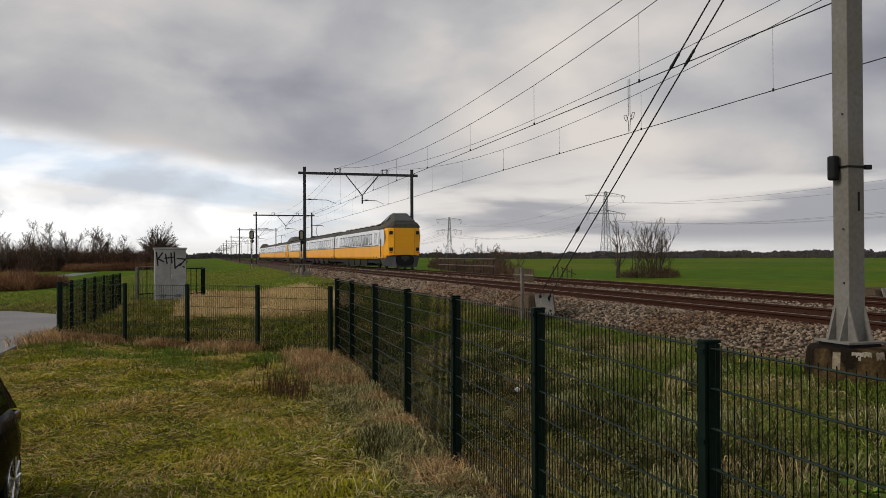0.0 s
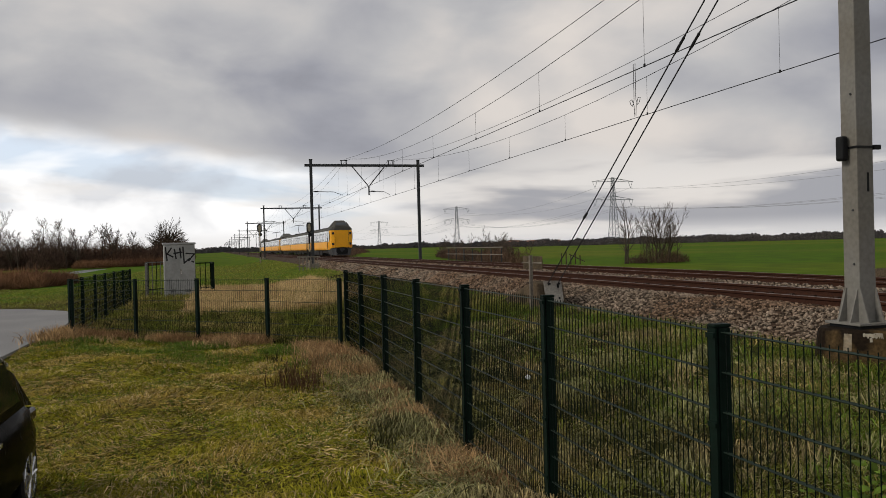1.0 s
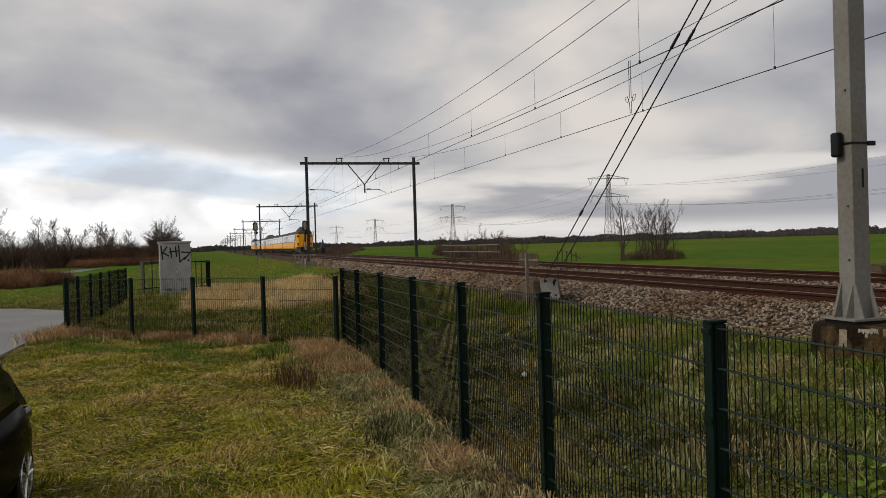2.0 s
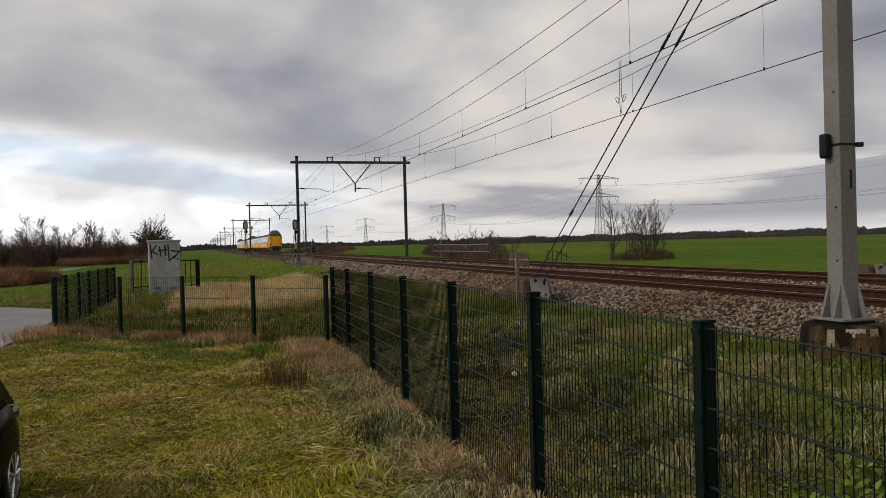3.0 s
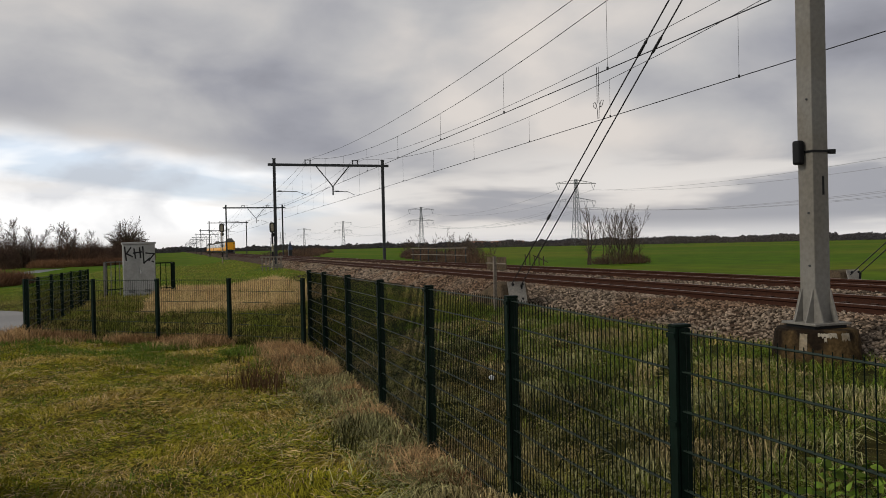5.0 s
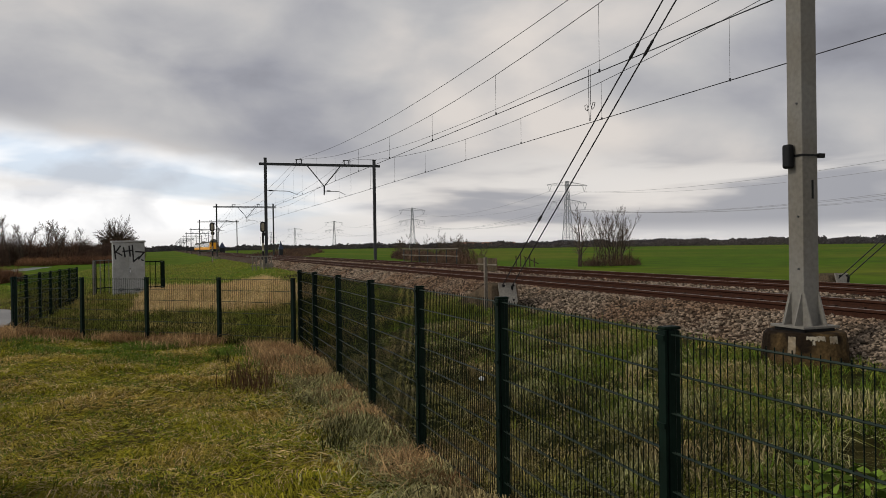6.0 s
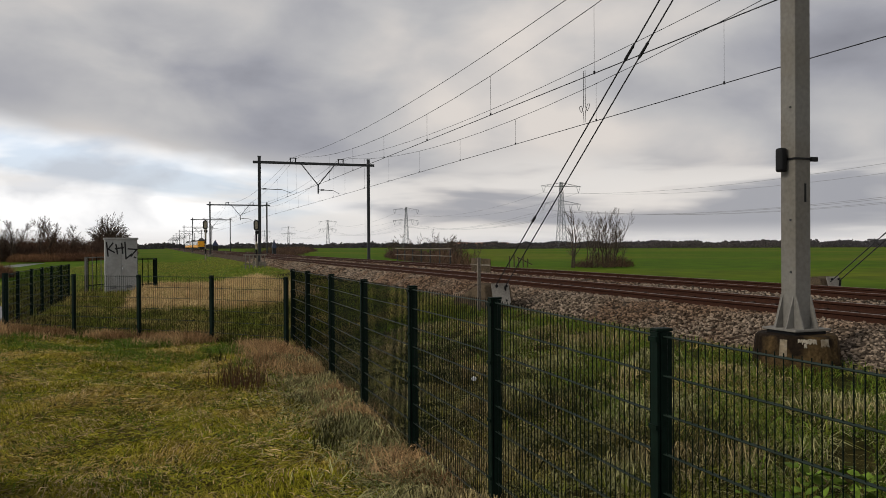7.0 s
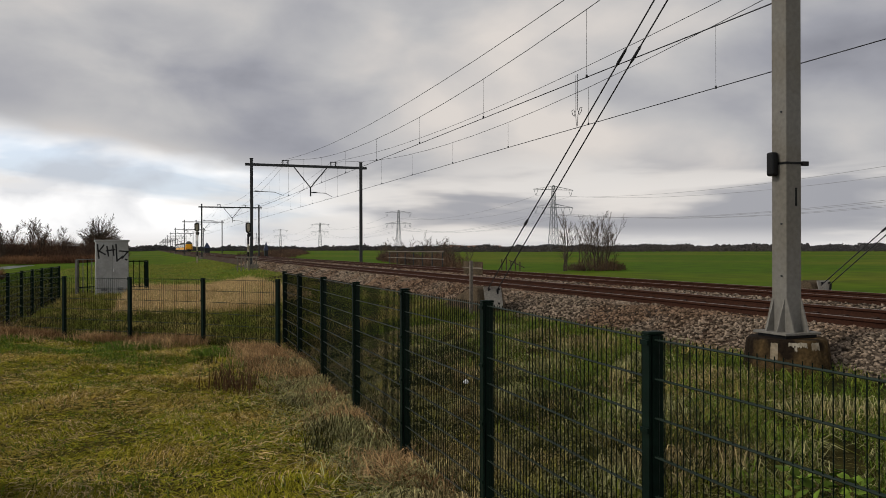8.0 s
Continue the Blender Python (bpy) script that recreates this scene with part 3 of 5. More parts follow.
def guy_pair(x, y0, z0, y1, z1):
    g = thing("guy_wire", "pair of taut steel guy wires with turnbuckles", "guy wire", group="guy wires")
    for dx, dy, low, high, fittings in ((-0.12, 0.1, -0.07, -0.19, ((0.228, 0.032, 0.22), (0.615, 0.027, 0.40))), (0.12, -0.3, 0.02, -0.10, ((0.610, 0.027, 0.40),))):
        a, b = Vector((x + dx, y0 + dy * 0.4, z0 + low)), Vector((x + dx, y1 + dy * 0.2, z1 + high))
        cable = part("cable", Shape().line([a, b], 0.014, 6), M_CABLE, g)
        for f, r, ln in fittings:
            p, q = a.lerp(b, f), a.lerp(b, f + ln / (b - a).length)
            part("turnbuckle", Shape().tube(p, p.lerp(q, 0.2), 0.012, r).tube(p.lerp(q, 0.2), p.lerp(q, 0.8), r, r * 0.8).tube(p.lerp(q, 0.8), q, r, 0.012), M_CABLE, cable)
        part("hook", Shape().tube(a, a + Vector((0, 0.02, -0.16)), 0.03, 0.03), M_BLACK, cable)
    return g


guy_pair(MX, 17.0, 1.22, 7.95, 8.05)
guy_pair(17.2, 16.5, 1.2, 8.0, 7.7)

# kilometre marker on a short post by the track
g = thing("track_marker", "grey marker boards on a weathered concrete post", "marker post", pose(7.0, 17.0, 0))
part("post", Shape().box(-0.035, -0.035, 0.6, 0.035, 0.035, 1.92), M_CONCG, g)
for dy in (-0.31, 0.31):
    bevelled(part("board", Shape().box(0.036, dy - 0.27, 1.60, 0.056, dy + 0.27, 1.90), M_BLOCK, g), 0.01)
part("rail_strip", Shape().box(0.015, -0.6, 1.735, 0.034, 0.6, 1.765), M_CONCG, g)


# ---- fences ----
def wire_panel(name, a, b, za, zb, low, parent, vstep=0.05, hstep=0.2, r=0.0034, single=False):
    """A welded mesh panel between two posts, on the line a-b: double bars across, single wires upright."""
    a, b = Vector((*a, 0)), Vector((*b, 0))
    n = max(2, round((b - a).length / vstep))
    d = (b - a).normalized()
    side = Vector((-d.y, d.x, 0)) * 0.008
    bars = []
    k = 0
    while za - k * hstep > low:
        for sgn in (-1, 1):
            bars.append(((a.x + side.x * sgn, a.y + side.y * sgn, za - k * hstep), (b.x + side.x * sgn, b.y + side.y * sgn, zb - k * hstep)))
        k += 1
    s = Shape()
    for p, q in bars[:1] if single else bars:
        s.tube(p, q, r * 1.3, r * 1.3, 4, mi=1, caps=False)
    if not single:
        for i in range(n + 1):
            p = a.lerp(b, i / n)
            s.tube((p.x, p.y, low), (p.x, p.y, za + (zb - za) * i / n + 0.02), r, r, 3, caps=False)
        return tagged(part(name, s, (M_WIRE, M_LIT_BAR), parent), kind="stuff")
    panel = part(name, s, (M_WIRE, M_LIT_BAR), parent)
    for p, q in bars[1:]:
        part("cross_bar", Shape().tube(p, q, r * 1.3, r * 1.3, 4, caps=False), M_LIT_BAR, panel)
    upright = Shape().tube((0, 0, low), (0, 0, (za + zb) / 2 + 0.02), r, r, 4, caps=False).mesh("wire", M_WIRE)
    for i in range(n + 1):
        p = a.lerp(b, i / n)
        part("wire", upright, M_WIRE, panel, at=pose(p.x, p.y, (zb - za) * (i / n - 0.5)))
    return panel


def fence(label, posts, low, sizes, group, vstep=0.05, hstep=0.2, r=0.0034, single=()):
    """posts: (x, y, top). One run of green mesh fence."""
    f = thing("mesh_fence", label, "fence", group=group)
    for i, (x, y, z) in enumerate(posts):
        nx, ny, _ = posts[min(i + 1, len(posts) - 1)]
        px, py, _ = posts[max(i - 1, 0)]
        turn = -math.degrees(math.atan2(nx - px, ny - py))
        w, l = sizes
        p = bevelled(part("post", Shape().box(-w / 2 + 0.022, -l / 2, low - 0.3, w / 2, l / 2, z - 0.012), M_FENCE, f, at=pose(x, y, 0, 0, 0, turn)), 0.006)
        part("cover_strip", Shape().box(-w / 2, -l / 2, low, -w / 2 + 0.014, l / 2, z - 0.011), M_FENCE, p)
        # black strip added in the groove to paint its shade
        part("spacer", Shape().box(-w / 2 + 0.012, -l / 4, low, -w / 2 + 0.024, l / 4, z - 0.014), M_BLACK, p)
        c = part("post_cap", Shape().box(-w / 2 - 0.003, -l / 2 - 0.003, z - 0.010, w / 2 + 0.003, l / 2 + 0.003, z + 0.008), M_FENCE, p)
        bevelled(c, 0.006)
        for k in range(4):
            part("clamp", Shape().box(-w / 2 - 0.012, -l / 2 - 0.004, z - 0.06 - k * 0.45, -w / 2 - 0.001, l / 2 + 0.004, z - 0.035 - k * 0.45), M_FENCE, p)
    for i, ((ax, ay, az), (bx, by, bz)) in enumerate(zip(posts, posts[1:])):
        wire_panel("panel", (ax, ay), (bx, by), az - 0.035, bz - 0.035, low, f, vstep, hstep, r, i in single)
    return f


TRACK_FENCE = [(2.32, -1.3, 1.77), (2.38, 1.1, 1.77), (2.42, 3.42, 1.765), (2.45, 5.63, 1.79), (2.50, 7.91, 1.775), (2.545, 10.2, 1.755), (2.60, 12.58, 1.745), (2.66, 15.1, 1.725), (2.72, 17.3, 1.71)]
fence("dark green welded mesh fence running beside the railway", TRACK_FENCE, 0.04, (0.092, 0.06), "green mesh fences", single=(1, 2, 3, 4, 5))
BACK_FENCE = [(2.49, 16.75, 1.56), (1.08, 18.5, 1.55), (-0.49, 19.9, 1.55), (-2.03, 21.4, 1.54), (-3.87, 23.3, 1.54)]
fence("dark green mesh fence across the rough grass", BACK_FENCE, 0.06, (0.085, 0.07), "green mesh fences", 0.062, 0.25)
LEFT_FENCE = [(-3.72, 22.7, 1.56), (-3.72, 24.4, 1.56), (-3.72, 26.84, 1.56), (-3.72, 29.14, 1.55), (-3.72, 31.56, 1.54), (-3.72, 34.45, 1.52), (-3.72, 37.2, 1.50)]
fence("dark green mesh fence beside the asphalt lane", LEFT_FENCE, 0.06, (0.085, 0.07), "green mesh fences", 0.055, 0.2, 0.0028)

# ---- relay cabinet with spray paint ----
KX, KY = -1.82, 41.6
KT = 6.0
g = thing("relay_cabinet", "tall grey steel cabinet with double doors and black spray paint", "cabinet", pose(KX, KY, 0, 0, 0, KT))
bevelled(part("body", Shape().box(-0.74, 0.0, 0.0, 0.74, 0.75, 2.58), M_CAB, g), 0.02)
roof = bevelled(part("roof_cap", Shape().box(-0.79, -0.05, 2.58, 0.79, 0.8, 2.68), M_CAB, g), 0.02)
for sx in (-1, 1):
    d = bevelled(part("door", Shape().box(min(sx * 0.008, sx * 0.72), -0.028, 0.10, max(sx * 0.008, sx * 0.72), -0.004, 2.52), M_CAB, g), 0.008)
    v = Shape()
    for k in range(5):
        v.box(sx * 0.36 - 0.14, -0.036, 0.20 + k * 0.03, sx * 0.36 + 0.14, -0.029, 0.215 + k * 0.03)
    part("vent", v, M_GALVD, d)
part("door_handle", Shape().box(0.03, -0.06, 1.10, 0.07, -0.03, 1.34), M_CHROME, g, "bright lever handle")
strokes = [((-0.62, 2.30), (-0.56, 1.78)), ((-0.36, 2.27), (-0.56, 2.03)), ((-0.56, 2.05), (-0.30, 1.92)), ((-0.22, 2.22), (-0.16, 1.86)), ((0.02, 2.26), (0.06, 1.88)), ((-0.24, 2.06), (0.10, 2.10)), ((0.16, 2.30), (0.20, 1.66)), ((0.20, 1.66), (0.44, 1.84)), ((0.30, 2.05), (0.66, 2.02)), ((0.66, 2.02), (0.42, 1.76)), ((0.56, 1.72), (0.61, 1.70))]
ink = Shape()
for (x0, z0), (x1, z1) in strokes:
    x0, x1, z0, z1 = x0 * 1.07, x1 * 1.07, 2.07 + (z0 - 2.0) * 1.25, 2.07 + (z1 - 2.0) * 1.25
    dx, dz = x1 - x0, z1 - z0
    n = 0.034 / math.hypot(dx, dz)
    ink.add([(x0 - dz * n - dx * n, -0.0335, z0 + dx * n - dz * n), (x1 - dz * n + dx * n, -0.0335, z1 + dx * n + dz * n), (x1 + dz * n + dx * n, -0.0335, z1 - dx * n + dz * n), (x0 + dz * n - dx * n, -0.0335, z0 - dx * n - dz * n)], [(0, 1, 2, 3)])
part("spray_tag", ink, M_INK, g, "black spray-painted strokes")


def bar_fence(label, posts, height, bars, pale=False):
    f = thing("bar_fence", label, "fence", group="fences round the cabinet")
    for (ax, ay), (bx, by) in zip(posts, posts[1:]):
        a, b = Vector((ax, ay, 0)), Vector((bx, by, 0))
        n = max(1, round((b - a).length / bars))
        for i in range(n + 1):
            p = a.lerp(b, i / n)
            wide = 0.036 if i in (0, n) else 0.02
            part("post" if i in (0, n) else "bar", Shape().box(p.x - wide, p.y - wide, 0, p.x + wide, p.y + wide, height), M_GALV if pale and i % 2 else M_FENCE, f)
        part("top_rail", Shape().tube((ax, ay, height - 0.05), (bx, by, height - 0.05), 0.03, 0.03, 4), M_GALV if pale else M_FENCE, f)
        part("low_rail", Shape().tube((ax, ay, 0.3), (bx, by, 0.3), 0.03, 0.03, 4), M_FENCE, f)
    return f


bar_fence("green bar fence with a galvanised top rail beside the cabinet", [(-2.7, 44.2), (-3.45, 43.2), (-3.25, 39.4)], 1.75, 0.35, True)
bar_fence("short green bar fence behind the cabinet", [(-1.15, 43.2), (-0.35, 43.6), (-0.2, 42.2)], 1.65, 0.3)

# ---- railing and signals beside the line ----
g = thing("track_railing", "short grey railing with upright bars beside the track", "railing", pose(6.7, 60.5, 0))
for i in range(6):
    part("bar", Shape().box(-0.7 + i * 0.28 - 0.04, -0.04, 0.5, -0.7 + i * 0.28 + 0.04, 0.04, 1.55), M_CONCG, g)
part("top_rail", Shape().box(-0.85, -0.06, 1.55, 0.85, 0.06, 1.65), M_CONCG, g)
part("low_rail", Shape().box(-0.85, -0.05, 0.85, 0.85, 0.05, 0.93), M_CONCG, g)


def signal(x, y, top, banded, wide, tall):
    g = thing("railway_signal", "railway signal with a black oval head on a banded post" if banded else "railway signal with a black oval head on a grey post", "signal", pose(x, y, 0), group="signals")
    post = part("post", Shape().tube((0, 0, 0.5), (0, 0, top - 1.1), 0.075, 0.075, 10), M_WHITE if banded else M_GALVD, g)
    if banded:
        for z in (1.3, 2.6):
            part("band", Shape().tube((0, 0, z), (0, 0, z + 0.7), 0.079, 0.079, 10), M_BLACK, post)
    ring = []
    for i in range(20):
        a = 2 * math.pi * i / 20
        ring.append((wide * math.cos(a), top - tall + wide * math.sin(a) + (tall - wide if math.sin(a) > 0 else wide - tall)))
    head = part("head", Shape().prism(ring, "y", 0.0, 0.12), M_BLACK, g, "black oval backboard")
    part("face", Shape().prism([(u * 0.58, top - tall + (v - top + tall) * 0.76) for u, v in ring], "y", -0.03, -0.002), M_WHITE, head, "paler lamp panel")
    part("lower_lamp", Shape().tube((0.06, -0.05, top - 2 * tall - wide * 0.7), (0.06, 0.1, top - 2 * tall - wide * 0.7), wide * 0.75, wide * 0.75, 16), M_BLACK, g, "small round black lamp")
    part("ladder", Shape().box(0.14, 0.1, 0.6, 0.17, 0.13, top - 1.2).box(-0.17, 0.1, 0.6, -0.14, 0.13, top - 1.2), M_GALVD, g)
    return g


signal(7.02, 62.5, 4.3, True, 0.20, 0.42)
signal(5.35, 104, 5.6, True, 0.31, 0.58)

g = thing("guard_rail", "galvanised two-rail guard fence beyond the tracks", "railing", pose(22, 0, 0))
for y in np.linspace(59.5, 74.5, 7):
    part("post", Shape().box(-0.04, y - 0.04, -0.4, 0.04, y + 0.04, 1.98), M_GALVD, g)
for z in (1.36, 1.95):
    part("rail", Shape().box(-0.07, 59.0, z - 0.035, -0.042, 75.0, z + 0.035), M_CONCG, g)

g = thing("field_gate", "low weathered wooden field fence", "fence", pose(34.9, 76.2, 0, 0, 0, -25))
for i, h in enumerate((1.05, 1.2, 0.9, 1.15, 0.8)):
    part("post", Shape().box(i * 0.48 - 0.06, -0.06, -0.4, i * 0.48 + 0.06, 0.06, h), M_BARK, g)
part("rail", Shape().tube((0.8, 0, 0.95), (2.4, 0, 0.15), 0.05), M_BARK, g)

# ---- high-voltage line ----
def pylon_shape():
    s = Shape()
    H = 47.0

    def half(z):
        return float(np.interp(z, [0, 12, 33, 47], [3.3, 2.35, 1.35, 0.7]))
    levels = [0, 7, 13, 18.5, 23.5, 28, 31.5, 34.5, 37.5, 40.5, 43.5, H]
    for sx in (-1, 1):
        for sy in (-1, 1):
            for a, b in zip(levels, levels[1:]):
                s.tube((sx * half(a), sy * half(a), a), (sx * half(b), sy * half(b), b), 0.20, 0.18, 4, caps=False)
    for a, b in zip(levels, levels[1:]):
        for sy in (-1, 1):
            for sx in (-1, 1):
                s.tube((sx * half(a), sy * half(a), a), (-sx * half(b), sy * half(b), b), 0.10, 0.10, 3, caps=False)
                s.tube((sy * half(a), sx * half(a), a), (sy * half(b), -sx * half(b), b), 0.10, 0.10, 3, caps=False)
            s.tube((-half(b), sy * half(b), b), (half(b), sy * half(b), b), 0.10, 0.10, 3, caps=False)
    return s


def arm_shape(z, reach, hang):
    s = Shape()
    for sx in (-1, 1):
        for sy in (-1, 1):
            s.tube((0, sy * 1.1, z), (sx * reach, 0, z), 0.15, 0.12, 4, caps=False)
            s.tube((0, sy * 0.9, z + 2.6), (sx * reach * 0.99, 0, z + 0.1), 0.12, 0.1, 4, caps=False)
        for k in range(1, 7):
            f = k / 7
            s.tube((sx * reach * f, 0, z), (sx * reach * (f - 0.07), 0, z + 2.6 * (1 - f)), 0.08, 0.08, 3, caps=False)
        for hx in hang:
            for d in (-1.6, 1.6):
                s.tube((sx * hx + d, 0, z), (sx * (hx), 0, z - 4.4), 0.13, 0.13, 4, caps=False)
    return s


PYLON_X, PYLON_YS = 267.0, (105, 495, 868, 1320, 1756, 2180)
py_body, py_top, py_low = pylon_shape().mesh("tower", M_LATTICE), arm_shape(44.0, 16.0, (13.8,)).mesh("upper_arm", M_LATTICE), arm_shape(31.5, 15.6, (7.5, 14.0)).mesh("lower_arm", M_LATTICE)
for y in PYLON_YS:
    g = thing("pylon", "grey steel lattice pylon with two crossarms", "pylon", pose(PYLON_X, y, -0.2), group="pylon line")
    part("tower", py_body, M_LATTICE, g)
    part("upper_arm", py_top, M_LATTICE, g)
    part("lower_arm", py_low, M_LATTICE, g)
g = thing("power_line", "thin sagging high-voltage conductors between pylons", "power line")
for dx, z in ((-13.8, 39.4), (13.8, 39.4), (-14.0, 26.9), (-7.5, 26.9), (7.5, 26.9), (14.0, 26.9)):
    s = Shape()
    for a, b in zip(PYLON_YS, PYLON_YS[1:]):
        pts = []
        for i in range(25):
            f = i / 24
            pts.append((PYLON_X + dx, a + (b - a) * f, z - 9.0 * 4 * f * (1 - f)))
        s.line(pts, 0.075, 4)
    part("conductor", s, M_HVCABLE, g)


# ---- train ----
HW = 1.40  # half the width of a carriage


def body_outline(hw=HW):
    """Cross-section of the body side and roof, from the left sill over the roof to the right sill."""
    left = [(-hw + 0.06, 0.80), (-hw, 0.95), (-hw, 1.80), (-hw + 0.02, 1.86), (-hw + 0.08, 2.95), (-hw + 0.13, 3.10), (-hw + 0.40, 3.40), (-0.55, 3.54), (0.0, 3.58)]
    return left + [(-u, v) for u, v in reversed(left[:-1])]


def strip(y0, y1, idx, off=0.0):
    """Skin between two points of the outline on each side, drawn off the body by off."""
    o = body_outline()
    s = Shape()
    for k in idx:
        a, b = o[k], o[k + 1]
        for sgn in (-1, 1):
            ua, ub = abs(a[0]) + off, abs(b[0]) + off
            s.add([(sgn * ua, y0, a[1]), (sgn * ua, y1, a[1]), (sgn * ub, y1, b[1]), (sgn * ub, y0, b[1])], [(0, 1, 2, 3)])
    return s


def side_x(z):
    return float(np.interp(z, [0.95, 1.80, 1.86, 2.95, 3.10], [HW, HW, HW - 0.02, HW - 0.08, HW - 0.13]))


def side_panel(y0, y1, z0, z1, off, sides=(-1, 1)):
    s = Shape()
    for sgn in sides:
        xa, xb = sgn * (side_x(z0) + off), sgn * (side_x(z1) + off)
        ia, ib = sgn * (side_x(z0) - 0.02), sgn * (side_x(z1) - 0.02)
        s.add([(xa, y0, z0), (xa, y1, z0), (xb, y1, z1), (xb, y0, z1), (ia, y0, z0), (ia, y1, z0), (ib, y1, z1), (ib, y0, z1)], [(0, 1, 2, 3), (0, 4, 5, 1), (3, 2, 6, 7), (0, 3, 7, 4), (1, 5, 6, 2)])
    return s


def carriage(train, y0, y1, cab_low, cab_high, pantograph):
    """One car from y0 to y1 in the train's space; cabs at the low or high end."""
    b0, b1 = y0 + (3.1 if cab_low else 0.25), y1 - (3.1 if cab_high else 0.25)
    o = body_outline()
    body = part("car_body", Shape().loft([[(u, y, v) for u, v in o] for y in (b0, b1)]), M_TROOF, train, "grey-roofed carriage body")
    part("lower_side", strip(b0, b1, (0, 1), 0.006), M_YELLOW, body, "yellow lower side")
    part("upper_side", strip(b0, b1, (2, 3, 4), 0.006), M_TWHITE, body, "pale grey-white window band")
    part("waist_line", side_panel(b0, b1, 1.79, 1.86, 0.010), M_TLINE, body)
    part("underframe", Shape().box(-1.2, b0, 0.45, 1.2, b1, 0.84), M_TDARK, body)
    for k, c in enumerate(np.linspace(b0 + 6.5, b1 - 6.5, 4)):
        part("equipment_box", Shape().box(-1.25, c - 1.3, 0.20, 1.25, c + 1.2, 0.78), M_TDARK, body)
    n = int((b1 - b0 - 5.0) / 1.5)
    start = b0 + 2.6
    for i in range(n):
        c = start + i * 1.5
        for sg in (-1, 1):
            part("window", side_panel(c, c + 1.05, 1.98, 2.76, 0.016, (sg,)), M_SKYGLASS, body)
            part("window_frame", side_panel(c - 0.08, c + 1.13, 1.91, 2.83, 0.011, (sg,)), M_TLINE, body)
    for c in (b0 + 0.6, b1 - 1.6):
        for sg in (-1, 1):
            part("door", side_panel(c, c + 1.0, 1.88, 2.94, 0.012, (sg,)), M_TWHITE, body, "grey folding door")
            part("door_edge", side_panel(c - 0.05, c, 0.86, 2.94, 0.014, (sg,)), M_TLINE, body)
            part("door_edge", side_panel(c + 1.0, c + 1.05, 0.86, 2.94, 0.014, (sg,)), M_TLINE, body)
            for o in (0.08, 0.55):
                part("door_window", side_panel(c + o, c + o + 0.34, 1.95, 2.85, 0.018, (sg,)), M_CABGLASS, body)
    for c in np.arange(b0 + 2, b1 - 1, 2.6):
        part("roof_vent", Shape().box(-0.45, c - 0.5, 3.52, 0.45, c + 0.5, 3.68), M_TROOF, body)
    for c in (y0 + 4.2, y1 - 4.2):
        bogie = part("bogie", Shape().box(-1.05, c - 1.7, 0.36, -0.9, c + 1.7, 0.70).box(0.9, c - 1.7, 0.36, 1.05, c + 1.7, 0.70).box(-0.9, c - 0.25, 0.40, 0.9, c + 0.25, 0.75), M_TDARK, train)
        for w in (c - 1.25, c + 1.25):
            part("wheelset", Shape().tube((-0.82, w, 0.46), (-0.69, w, 0.46), 0.46, 0.46, 20).tube((0.69, w, 0.46), (0.82, w, 0.46), 0.46, 0.46, 20).tube((-0.7, w, 0.46), (0.7, w, 0.46), 0.09, 0.09, 8), M_TDARK, bogie)
    for cab, face, inner in ((cab_low, y0, b0), (cab_high, y1, b1)):
        if not cab:
            part("gangway", Shape().box(-0.8, min(face, inner), 0.9, 0.8, max(face, inner), 3.2), M_TDARK, train)
            continue
        nose(train, face, inner)
    if pantograph:
        c = (y0 + y1) / 2 + pantograph
        part("pantograph", Shape().box(-0.6, c - 0.7, 3.6, 0.6, c + 0.7, 3.75).line([(0, c - 0.6, 3.75), (0, c + 1.0, 4.4), (0, c - 0.3, 5.2)], 0.04).line([(-0.9, c - 0.3, 5.1), (-0.6, c - 0.3, 5.22), (0.6, c - 0.3, 5.22), (0.9, c - 0.3, 5.1)], 0.04), M_TDARK, train)
    return body


